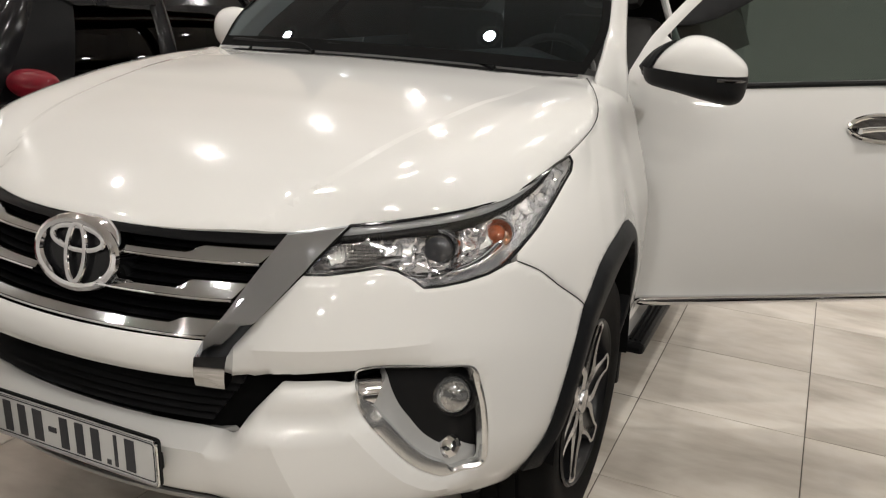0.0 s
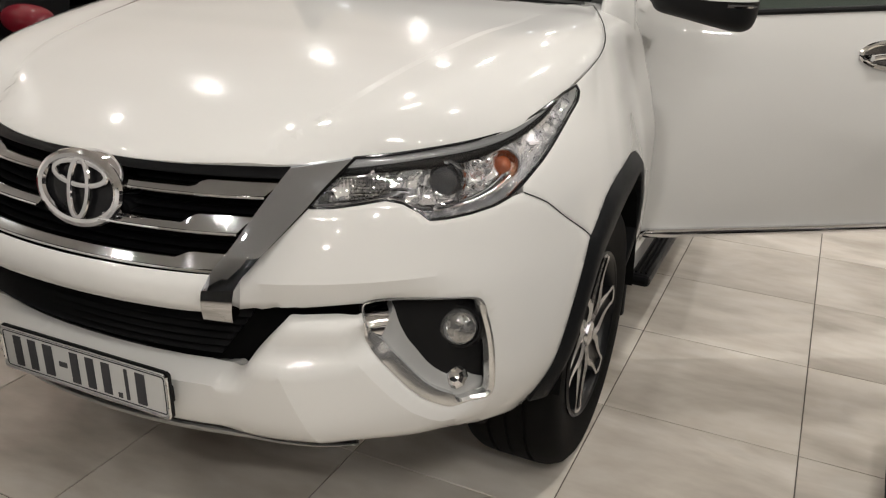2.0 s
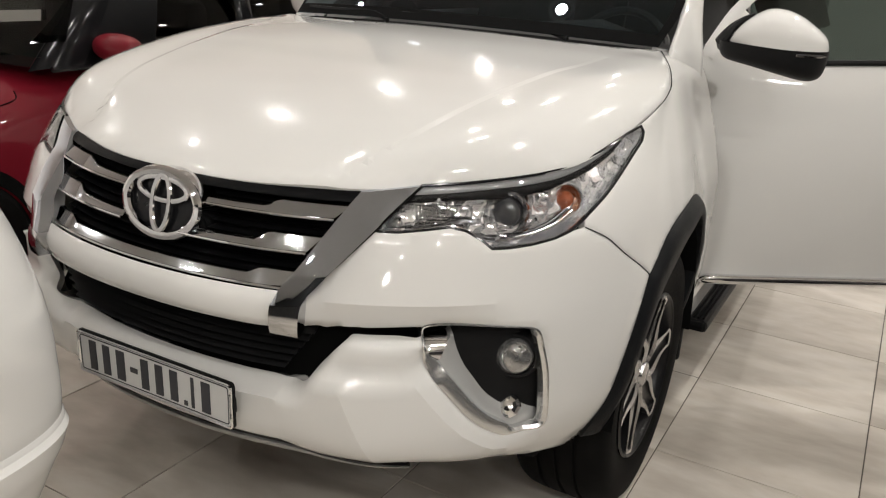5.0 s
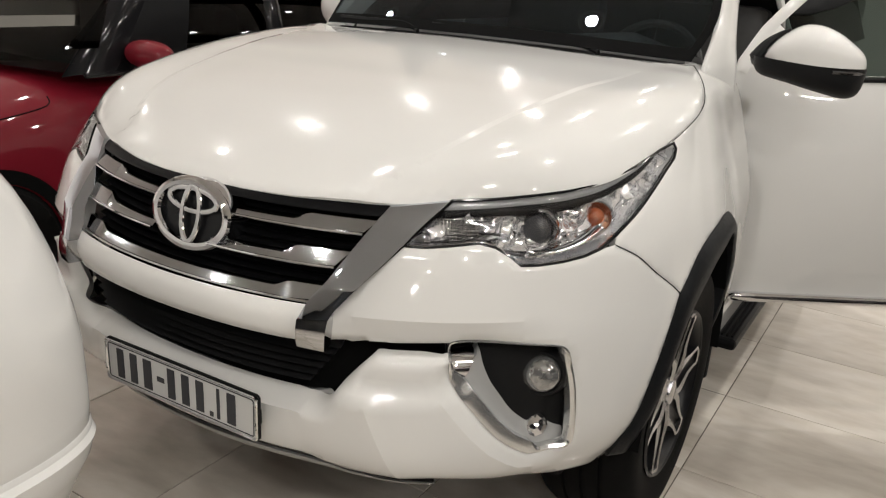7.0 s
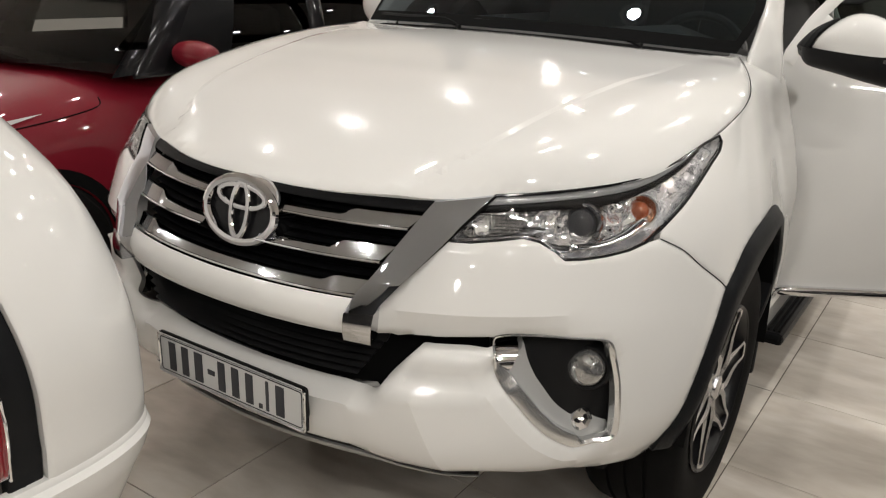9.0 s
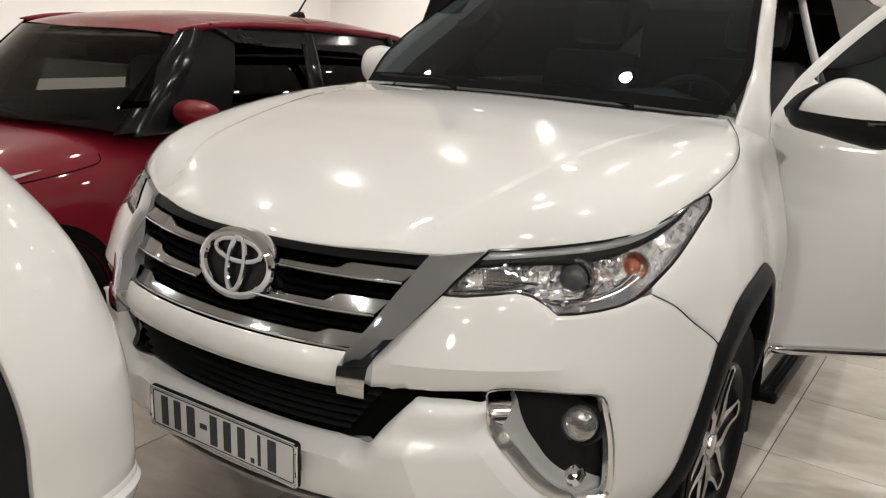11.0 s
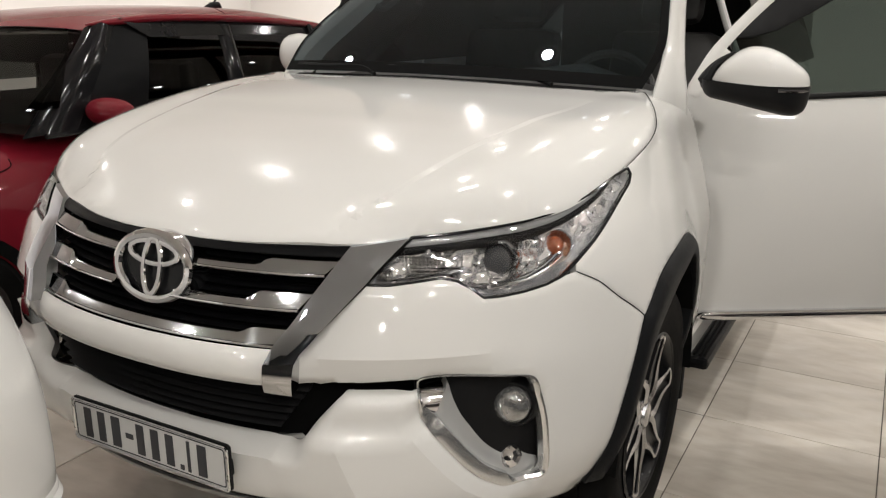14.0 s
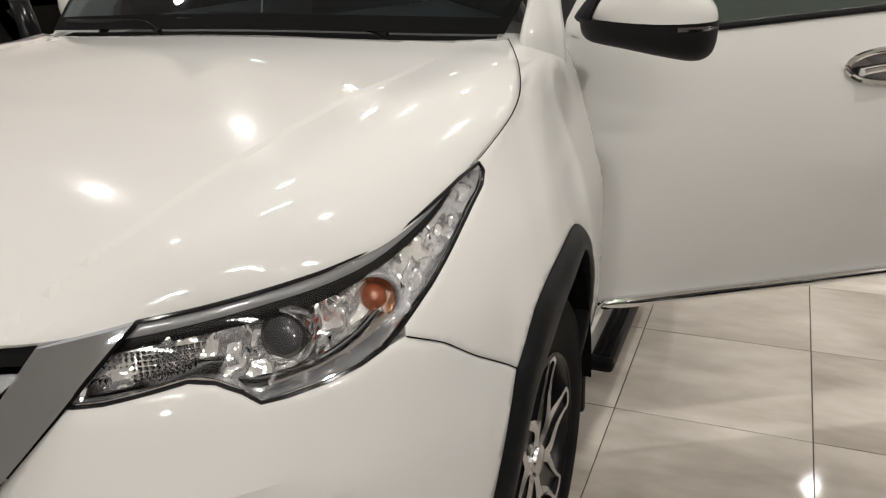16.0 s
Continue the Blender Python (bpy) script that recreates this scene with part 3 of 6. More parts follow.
# hood
HOOD_Z = [(0.03, 0.99), (0.05, 1.015), (0.08, 1.034), (0.12, 1.054), (0.22, 1.097), (0.33, 1.135), (0.44, 1.165), (0.6, 1.195), (0.72, 1.212), (1.0, 1.25), (1.3, 1.275), (1.45, 1.28)]
HOOD_K = [(0.03, 0.66), (0.1, 0.62), (0.22, 0.42), (0.33, 0.318), (0.44, 0.258), (0.6, 0.202), (0.72, 0.161), (1.0, 0.097), (1.3, 0.046), (1.45, 0.04)]


def crease_in(y):
    return curve_at(y, [(0.10, 0.355), (0.16, 0.379), (0.24, 0.408), (0.33, 0.440), (0.43, 0.464), (0.52, 0.480), (0.64, 0.504), (0.79, 0.532), (0.94, 0.570), (1.1, 0.60), (1.2, 0.61)])


def crease_x(y):
    return crease_in(y) + 0.018 * smooth01(0.12, 0.35, y) * (1 - smooth01(0.85, 1.1, y))


HOOD_EDGE = [(0.052, 0.0), (0.078, 0.243), (0.118, 0.362), (0.148, 0.427), (0.196, 0.502), (0.226, 0.54), (0.276, 0.60), (0.335, 0.66), (0.398, 0.71), (0.447, 0.74), (0.492, 0.762), (0.55, 0.779), (0.62, 0.792), (0.69, 0.803), (0.735, 0.808), (0.797, 0.813), (0.86, 0.816), (0.92, 0.815), (0.994, 0.804), (1.095, 0.772), (1.19, 0.732), (1.283, 0.688)]


def hood_z(x, y):
    """A crowned middle between two folds, with full shoulders outside them that roll down to the edge."""
    x, fold = abs(x), crease_x(y)
    top, k = curve_at(y, HOOD_Z), curve_at(y, HOOD_K)
    live = (0.35 + 0.65 * smooth01(0.12, 0.40, y)) * smooth01(0.03, 0.12, y) * (1 - smooth01(1.0, 1.24, y))
    crest = top - k * crease_in(y)**3 + 0.007 * live + 0.013 * smooth01(0.12, 0.35, y) * (1 - smooth01(0.75, 1.05, y))
    if x < fold:
        return crest + (top + 0.003 * live - crest) * (1 - (x / fold) ** 2)
    edge = max(curve_at(y, HOOD_EDGE), fold + 0.02)
    w = (x - fold) / (edge - fold)
    plain = top - k * x**3 + live * 0.007 * max(0.0, 1 - (x - fold) / 0.13)
    if w > 1.0:
        return plain
    low = top - k * edge**3
    d = x - fold
    dip = 0.0021 * live * (1 - 0.6 * smooth01(0.7, 1.0, y)) * smooth01(0.0, 0.016, d) * (1 - smooth01(0.02, 0.12, d))
    full = crest - (crest - low) * (0.08 * w + 0.92 * w**4.5) - dip
    return plain + (full - plain) * smooth01(0.14, 0.30, y) * (1 - smooth01(1.12, 1.26, y))


def hood(x, y):
    return Vector((x, y, hood_z(x, y)))


hood_half = [(0.0, 0.052), (0.12, 0.056), (0.243, 0.078), (0.362, 0.118), (0.427, 0.148), (0.502, 0.196), (0.540, 0.226), (0.600, 0.276), (0.660, 0.335), (0.710, 0.398), (0.740, 0.447), (0.762, 0.492), (0.779, 0.550), (0.792, 0.620), (0.803, 0.690), (0.808, 0.735),
             (0.813, 0.797), (0.816, 0.86), (0.815, 0.92), (0.804, 0.994), (0.772, 1.095), (0.732, 1.19), (0.688, 1.283), (0.60, 1.235), (0.503, 1.210), (0.326, 1.195), (0.122, 1.205)]
front_line = spline(hood_half[:16], 3)
side_line = spline(hood_half[15:23], 4)
back_line = spline(hood_half[22:], 3)
hh = [(p[0], p[1]) for p in front_line[:-1] + side_line[:-1] + back_line]
hood_out = hh + [(-a, b) for a, b in reversed(hh)][:-1]
FOLD = [(crease_x(0.16 + 0.05 * k), 0.16 + 0.05 * k) for k in range(19)]
put("hood", sheet("hood", hood_out, hood, WHITE, step=0.022, flange=0.02, roll=0.005, lines=[line for off in (0.0, 0.016) for line in ([(a + off, b) for a, b in FOLD], [(-a - off, b) for a, b in FOLD])]), suv, "white hood with a crease along each side")

# front fenders
gap = [(0.795, 0.760), (0.819, 0.80), (0.822, 0.86), (0.821, 0.92), (0.810, 0.994), (0.778, 1.098), (0.738, 1.194), (0.694, 1.287)]


TOPZ = [1.127, 1.1455, 1.160, 1.175, 1.193, 1.219, 1.239, 1.2565]
top = [at_y(y, z) for (x, y), z in zip(gap, TOPZ)]
fend = [HL[18]] + top[1:] + [at_y(1.36, 1.262), at_y(1.46, 1.245), at_y(1.545, 1.212), at_y(1.515, 1.1), at_y(1.50, 0.9), at_y(1.50, 0.5), at_y(1.50, 0.42)] + ARCH_BACK[::-1] + SEAM[::-1] + HL[11:18]


def flank(u, z):
    p = nose(u, z)
    o = flare(p)
    return nose(u, z, o)


fender_me = sheet("front_fender", fend, flank, WHITE, step=0.013, flange=0.02, roll=0.003)
put("front_fender", fender_me, suv)
put("front_fender", mirrored(fender_me, "front_fender"), suv)

# wheel-arch cladding
clad_line = ARCH[::-1] + ARCH_BACK[1:] + [at_y(1.36, 0.38)] + ARCH_IN[::-1]


EDGE = ARCH[::-1] + ARCH_BACK[1:]


def clad(u, z):
    p = nose(u, z)
    return nose(u, z, flare(p) + 0.004 + 0.015 * smooth01(0, 0.030, to_line(u, z, EDGE)))


clad_me = sheet("arch_cladding", clad_line, clad, CLAD, step=0.018, flange=0.05, roll=0.006)
put("arch_cladding", clad_me, suv, "grained dark plastic wheel-arch cladding")
put("arch_cladding", mirrored(clad_me, "arch_cladding"), suv, "grained dark plastic wheel-arch cladding")

# black tubes along the panel seams; they stand in for shade in the gaps
def seam(name, pts, fn, r=0.0022):
    line = spline(pts, 5)
    return mesh_from_line(name, [fn(p[0], p[1]) for p in line], r)


def mesh_from_line(name, pts, r):
    bm = tube(pts, r, 6)
    me = bpy.data.meshes.new(name)
    bm.to_mesh(me)
    bm.free()
    me.materials.append(HOLEBLACK)
    return me


gap_line = [(p[0] + 0.003, p[1]) for p in hood_half[15:23]]
for nm, me in (("bumper_seam", seam("bumper_seam", SEAM, lambda a, b: nose(a, b, flare(nose(a, b)) + 0.0002), 0.0011)), ("hood_seam", seam("hood_seam", gap_line, lambda a, b: hood(a, b) - Vector((0, 0, 0.0025)), 0.0013))):
    put(nm, me, suv)
    put(nm, mirrored(me, nm), suv)


def wall(name, outline, o0, o1, mat, base=None):
    """A band that follows a shell outline from one depth to another."""
    ring = resample(list(outline), 0.02)
    fn = base or nose
    verts = [fn(a, b, o) for a, b in ring for o in (o0, o1)]
    n = len(ring)
    return mesh_of(name, verts, [(2 * i, 2 * ((i + 1) % n), 2 * ((i + 1) % n) + 1, 2 * i + 1) for i in range(n)], mat)


def both(name, me, parents, label=""):
    """A part on the left and its mirror image on the right."""
    return put(name, me, parents[0], label), put(name, mirrored(me, name), parents[1], label)


def mesh_from(bm, name, mat, smooth=True, angle=35):
    me = bpy.data.meshes.new(name)
    bm.to_mesh(me)
    bm.free()
    me.materials.append(mat)
    if smooth:
        me.polygons.foreach_set("use_smooth", [True] * len(me.polygons))
        me.set_sharp_from_angle(angle=radians(angle))
    return me


def on(off):
    return lambda u, z: nose(u, z, off)


def strip(name, lower, upper, mat, off0, off1, mid=0.0, n=40, rows=5, thick=0.01, rel=False):
    """A moulding between two shell lines of (x, z), with a swelling middle and a back."""
    lo, up = spline(lower, 8), spline(upper, 8)

    def pick(line, s):
        k = s * (len(line) - 1)
        i = min(int(k), len(line) - 2)
        return line[i].lerp(line[i + 1], k - i)

    def fn(s, t):
        if t < 0:
            t, d = 0.0, -thick
        elif t > 1:
            t, d = 1.0, -thick
        else:
            d = 0.0
        p = pick(lo, s).lerp(pick(up, s), t)
        o = off0 * (1 - t) + off1 * t + mid * (1 - (2 * t - 1) ** 2) + d
        if rel:
            o += bumper_off(p[0], p[1])
        u, z = at_x(abs(p[0]), p[1])
        return nose(u if p[0] >= 0 else -u, z, o)

    ts = [-1] + [k / (rows - 1) for k in range(rows)] + [2]
    nb = len(ts)
    verts = [fn(i / (n - 1), t) for i in range(n) for t in ts]
    faces = [(i * nb + j, (i + 1) * nb + j, (i + 1) * nb + j + 1, i * nb + j + 1) for i in range(n - 1) for j in range(nb - 1)]
    faces += [tuple(range(nb))[::-1], tuple((n - 1) * nb + j for j in range(nb))]
    me = mesh_of(name, verts, faces, mat)
    me.set_sharp_from_angle(angle=radians(40))
    return me


# --- headlamps
lamps = [put("headlamp", wall("headlamp", HL, 0.0, -0.05, SILVERED), suv, "clear headlamp with projector and amber bulb")]
lamps.append(put("headlamp", mirrored(lamps[0].data, "headlamp"), suv, "clear headlamp with projector and amber bulb"))


def facet(u, z):
    p = nose(u, z)
    cell = noise.cell(Vector((u * 60, z * 60, 0)))
    wave = 0.010 * math.sin(u * 70) * math.sin(z * 95)
    return nose(u, z, -0.040 + 0.020 * smooth01(0.66, 0.54, p[0]) + 0.016 * smooth01(1.0, 1.10, z) + 0.008 * cell + 0.5 * wave)


both("reflector", sheet("reflector", HL, facet, SILVERED, step=0.0075, roll=0, flange=0), lamps, "faceted chrome reflector")
for ob in both("cover_glass", sheet("cover_glass", HL, on(-0.002), LENS, step=0.025, roll=0.003, flange=0), lamps, "clear polished lamp cover"):
    ob.visible_shadow = False
both("rim_seal", mesh_from(tube([nose(a, b, -0.003) for a, b in resample(HL, 0.015)], 0.0032, 6, True), "rim_seal", GLOSSBLACK), lamps)
both("inner_rim", mesh_from(tube([nose(p[0], p[1], -0.010) for p in spline(HL[:18], 4)], 0.0026, 6), "inner_rim", CHROME), lamps, "bright inner edge of the cover")
# silver and black bands along the upper edge
TOPX = [(0.520, 1.0365), (0.596, 1.040), (0.657, 1.047), (0.706, 1.054), (0.736, 1.061), (0.757, 1.069), (0.774, 1.081), (0.787, 1.098), (0.797, 1.115)]
B1 = [(0.516, 1.016), (0.596, 1.023), (0.657, 1.030), (0.708, 1.036), (0.743, 1.044), (0.766, 1.055), (0.783, 1.070), (0.796, 1.087), (0.803, 1.104)]
B2 = [(0.500, 0.998), (0.590, 1.006), (0.657, 1.010), (0.713, 1.015), (0.749, 1.026), (0.772, 1.038), (0.793, 1.056), (0.806, 1.076), (0.811, 1.099)]
both("silver_band", strip("silver_band", B1, TOPX, BANDGREY, -0.010, -0.008, 0.002), lamps, "satin silver upper band")
both("black_band", strip("black_band", B2, B1, DEEPBLACK, -0.018, -0.013, 0.002), lamps, "gloss black band")
# ribbed inner reflector
bm = bmesh.new()
for r in range(6):
    for c in range(16):
        x, z = 0.512 + c * 0.0062 + (r - 3) * 0.004, 0.966 + r * 0.0060
        u, zz = at_x(x, z)
        p = nose(u, zz, -0.017)
        n = (nose(u, zz, 0) - nose(u, zz, -0.03)).normalized()
        res = bmesh.ops.create_cone(bm, cap_ends=False, segments=4, radius1=0.0044, radius2=0.0006, depth=0.006)
        bmesh.ops.transform(bm, matrix=Matrix.Translation(p) @ n.to_track_quat("Z", "Y").to_matrix().to_4x4() @ pose(0, 0, 0, 0, 0, 45), verts=res["verts"])
both("rib_reflector", mesh_from(bm, "rib_reflector", CHROME, False), lamps, "small pyramid facets of the running lamp")
DRLB = [(0.498, 0.956), (0.53, 0.957), (0.575, 0.962), (0.610, 0.967), (0.632, 0.962)]
DRLT = [(0.500, 0.964), (0.53, 0.965), (0.575, 0.970), (0.610, 0.976), (0.640, 0.972)]
both("lower_lip", strip("lower_lip", DRLB, DRLT, SATIN, -0.012, -0.026, 0.0), lamps)


def aimed(bm, p, n):
    bmesh.ops.transform(bm, matrix=Matrix.Translation(p) @ Vector(n).to_track_quat("Z", "Y").to_matrix().to_4x4(), verts=bm.verts)
    return bm


OUT = Vector((0.25, -0.95, 0.12))
PJ = Vector((0.668, 0.338, 0.978))
ball = lathe([(-0.004, 0.034), (0.006, 0.033), (0.014, 0.029), (0.020, 0.021), (0.023, 0.010), (0.0235, 0.0)], 32, "z")
PROJ = material("dark_projector_lens", (0.035, 0.036, 0.04), 0.03, 0, 1.0)
both("projector_lens", mesh_from(aimed(ball, PJ, OUT), "projector_lens", PROJ), lamps, "dark glass projector lens")
ring = lathe([(-0.02, 0.036), (0.002, 0.0355), (0.008, 0.038), (0.008, 0.043), (-0.002, 0.047), (-0.03, 0.050)], 40, "z")
both("projector_ring", mesh_from(aimed(ring, PJ, OUT), "projector_ring", CHROME), lamps, "chrome ring of the projector")
AM = Vector((0.752, 0.452, 0.996))
OUT2 = Vector((0.55, -0.82, 0.15))
bowl = lathe([(-0.026, 0.012), (-0.018, 0.020), (-0.010, 0.026), (-0.002, 0.031), (0.001, 0.033)], 15, "z")
both("bulb_bowl", mesh_from(aimed(bowl, AM, OUT2), "bulb_bowl", AMBERBOWL, False), lamps, "faceted amber bowl of the indicator")
collar = lathe([(-0.006, 0.033), (0.004, 0.0335), (0.005, 0.037), (-0.004, 0.042), (-0.024, 0.043)], 40, "z")
both("bowl_collar", mesh_from(aimed(collar, AM, OUT2), "bowl_collar", SILVERED), lamps, "chrome collar of the indicator")
bulb = lathe([(-0.024, 0.019), (-0.008, 0.021), (0.000, 0.018), (0.006, 0.011), (0.008, 0.0)], 24, "z")
both("amber_bulb", mesh_from(aimed(bulb, AM, OUT2), "amber_bulb", AMBER), lamps, "amber indicator bulb")
# shield-shaped dark bezel under the projector, and chrome blades
SHU = [(0.628, 0.985), (0.640, 0.962), (0.665, 0.944), (0.70, 0.941), (0.73, 0.950)]
SHL = [(0.612, 0.982), (0.625, 0.955), (0.655, 0.932), (0.70, 0.930), (0.742, 0.944)]
both("bezel", strip("bezel", SHL, SHU, SATIN, -0.030, -0.048, 0.003), lamps, "chrome shield round the projector")
BLL = [(0.690, 0.932), (0.74, 0.940), (0.775, 0.955), (0.795, 0.975)]
BLU = [(0.700, 0.944), (0.74, 0.951), (0.768, 0.966), (0.784, 0.985)]
both("blade", strip("blade", BLL, BLU, CHROME, -0.020, -0.036, 0.004, 24), lamps)

# --- chrome legs beside the grille
LEG_IN = [(0.338, 0.815), (0.343, 0.828), (0.351, 0.853), (0.374, 0.892), (0.397, 0.943), (0.433, 1.020)]
LEG_OUT = [(0.394, 0.820), (0.401, 0.838), (0.412, 0.856), (0.429, 0.882), (0.477, 0.950), (0.531, 1.036)]


def leg_mesh():
    n, rows = 34, 6
    ins, outs = spline(LEG_IN, 8), spline(LEG_OUT, 8)
    verts = []
    m = len(ins)
    for i in range(m):
        for j in range(-1, rows + 1):
            t = min(max(j / (rows - 1), 0), 1)
            p = ins[i].lerp(outs[i], t)
            u, z = at_x(p[0], p[1])
            o = 0.006 + 0.038 * min(max((0.975 - p[1]) / 0.093, 0.0), 1.0)
            o -= 0.002 * (2 * t - 1) ** 6
            if j < 0 or j >= rows:
                o -= 0.03
            verts.append(nose(u, z, o))
    w = rows + 2
    faces = [(i * w + j, (i + 1) * w + j, (i + 1) * w + j + 1, i * w + j + 1) for i in range(m - 1) for j in range(w - 1)]
    faces += [tuple(range(w)), tuple((m - 1) * w + j for j in range(w))[::-1]]
    me = mesh_of("grille_leg", verts, faces, LEGSILVER)
    me.set_sharp_from_angle(angle=radians(14))
    return me


leg_me = leg_mesh()
# black tube paints the shade in the gap between leg and headlamp
both("leg_seam", mesh_from_line("leg_seam", [nose(*at_x(p[0] + 0.002, p[1]), 0.004) for p in spline(LEG_OUT[3:], 6)], 0.0028), (suv, suv))
leg_me.flip_normals()
both("grille_leg", leg_me, (suv, suv), "wide satin chrome strip beside the grille")
both("leg_cap", strip("leg_cap", [(0.343, 0.758), (0.37, 0.7565), (0.395, 0.755)], [(0.338, 0.8145), (0.366, 0.817), (0.394, 0.8195)], SATIN, 0.036, 0.0440, 0.003, 24, 10, 0.04), (suv, suv), "bright chrome foot of the strip")

# --- upper grille
grille = put("upper_grille", sheet("upper_grille", [at_x(-x, z) for x, z in reversed([(0.0, 0.82), (0.36, 0.82), (0.47, 1.0), (0.45, 1.03)])] + [at_x(x, z) for x, z in [(0.0, 0.82), (0.36, 0.82), (0.47, 1.0), (0.45, 1.03)]], on(-0.055), HOLEBLACK, step=0.03, roll=0, flange=0), suv, "black grille with silver wing bars")


def wing(zl, zi, zo, xo, x_in):
    lo = [(x_in, zl), (0.24, zl), (0.30, zl + 0.001), (xo, zl + 0.003)]
    up = [(x_in, zi), (0.235, zi + 0.001), (0.262, zi + 0.003), (0.285, zo), (0.31, zo + 0.001), (xo + 0.02, zo + 0.001)]
    return strip("wing_bar", lo, up, GRILLECHROME, 0.004, -0.006, 0.0, 34, 4, 0.006)


for zl, zi, zo, xo, x_in in ((0.968, 0.977, 0.990, 0.404, 0.095), (0.903, 0.914, 0.930, 0.372, 0.085), (0.8355, 0.849, 0.862, 0.345, 0.0)):
    both("wing_bar", wing(zl, zi, zo, xo, x_in), (grille, grille), "satin silver wing-shaped bar")
    # thin bright edge
for zl, xi, xo in ((0.968, 0.095, 0.404), (0.903, 0.085, 0.372), (0.8345, 0.0, 0.345)):
    line = [nose(*at_x(x, zl), 0.006) for x in [xi + (xo - xi) * k / 16 for k in range(17)]]
    both("bar_edge", mesh_from(tube(line, 0.0028, 6), "bar_edge", CHROME), (grille, grille))
for k in range(11):
    z = 0.846 + k * 0.0165
    xo = 0.37 + (z - 0.85) * 0.42
    me = strip("slat", [(-xo, z), (0, z), (xo, z)], [(-xo, z + 0.005), (0, z + 0.005), (xo, z + 0.005)], DEEPBLACK, -0.030, -0.040, 0, 24, 3, 0.012)
    put("slat", me, grille)
# rim under the hood edge
put("upper_trim", strip("upper_trim", [(-0.45, 1.000), (0, 0.998), (0.45, 1.000)], [(-0.47, 1.022), (0, 1.016), (0.47, 1.022)], DEEPBLACK, -0.004, -0.012, 0.004, 40, 4, 0.03), grille)

# --- emblem: plain interlaced ovals
EM = Vector((0.020, 0.012, 0.950))
EMT = pose(EM[0], EM[1] - 0.006, EM[2], 78, 0, 0)


def oval(a, b, r, flat, cx=0.0, cy=0.0, lift=0.0):
    pts = [EMT @ Vector((cx + a * math.cos(t), cy + b * math.sin(t), lift)) for t in [2 * math.pi * k / 56 for k in range(56)]]
    return tube(pts, r, 8, True, flat, EMT.to_3x3() @ Vector((0, 0, 1)))


emblem = put("emblem", mesh_from(oval(0.105, 0.069, 0.0105, 0.9, 0, 0, 0.0), "emblem", BADGE), grille, "chrome oval badge of plain interlaced rings")
side = bmesh.new()
ra, rb = [], []
for k in range(56):
    t = 2 * math.pi * k / 56
    ra.append(side.verts.new(EMT @ Vector((0.113 * math.cos(t), 0.077 * math.sin(t), -0.002))))
    rb.append(side.verts.new(EMT @ Vector((0.117 * math.cos(t), 0.080 * math.sin(t), -0.050))))
for k in range(56):
    side.faces.new((ra[k], ra[(k + 1) % 56], rb[(k + 1) % 56], rb[k]))
bmesh.ops.recalc_face_normals(side, faces=side.faces)
put("badge_side", mesh_from(side, "badge_side", BADGE), emblem)
disc = bmesh.new()
disc.faces.new([disc.verts.new(EMT @ Vector((0.108 * math.cos(2 * math.pi * k / 56), 0.072 * math.sin(2 * math.pi * k / 56), -0.008))) for k in range(56)])
put("badge_ground", mesh_from(disc, "badge_ground", GLOSSBLACK, False), emblem)
put("cross_oval", mesh_from(oval(0.070, 0.024, 0.0066, 0.7, 0, 0.030, 0.0), "cross_oval", BADGE), emblem)
put("upright_oval", mesh_from(oval(0.025, 0.060, 0.0066, 0.7, 0, 0.0, 0.002), "upright_oval", BADGE), emblem)

# --- lower grille
lowg = put("lower_grille", sheet("lower_grille", [at_x(x, z) for x, z in ((-0.69, 0.80), (-0.68, 0.57), (0.68, 0.57), (0.69, 0.80))], on(-0.085), HOLEBLACK, step=0.03, roll=0, flange=0), suv, "black lower grille with level slats")
for k in range(6):
    z = 0.645 + k * 0.0175
    xo = 0.335 + 0.75 * (z - 0.637)
    me = strip("slat", [(-xo, z), (0, z), (xo, z)], [(-xo, z + 0.008), (0, z + 0.008), (xo, z + 0.008)], BLACK, -0.034, -0.052, 0, 30, 4, 0.02)
    put("slat", me, lowg)
put("slot_trim", strip("slot_trim", [(-0.60, 0.738), (-0.4, 0.738), (0, 0.735), (0.4, 0.738), (0.60, 0.738)], [(-0.60, 0.762), (-0.4, 0.752), (0, 0.748), (0.4, 0.752), (0.60, 0.762)], DEEPBLACK, -0.066, -0.060, 0, 40, 4, 0.02), lowg)

# --- fog lamps
def lip_skin(u, z, o=0.0):
    p = skin(u, z)
    n = nose(u, z, 1.0) - nose(u, z)
    return p + n * o


FOGS = resample(FOG, 0.008)


def rim_band(line, widths, o_out, o_mid, o_in):
    """A closed moulding along a shell line; widths by place on the line."""
    n = len(line)
    verts = []
    for i, p in enumerate(line):
        d = (line[(i + 3) % n] - line[i - 3]).normalized()
        w = widths(p)
        for f, o in ((0.0, -0.012), (0.0, o_out), (0.45, o_mid), (1.0, o_in), (1.0, o_in - 0.02)):
            q = (p[0] + d[1] * w * f * TURN, p[1] - d[0] * w * f * TURN)
            verts.append(lip_skin(p[0], p[1], o) + (nose(*q) - nose(p[0], p[1])))
    faces = [(5 * i + j, 5 * ((i + 1) % n) + j, 5 * ((i + 1) % n) + j + 1, 5 * i + j + 1) for i in range(n) for j in range(4)]
    me = mesh_of("chrome_rim", verts, faces, RIMSATIN)
    me.set_sharp_from_angle(angle=radians(40))
    return me


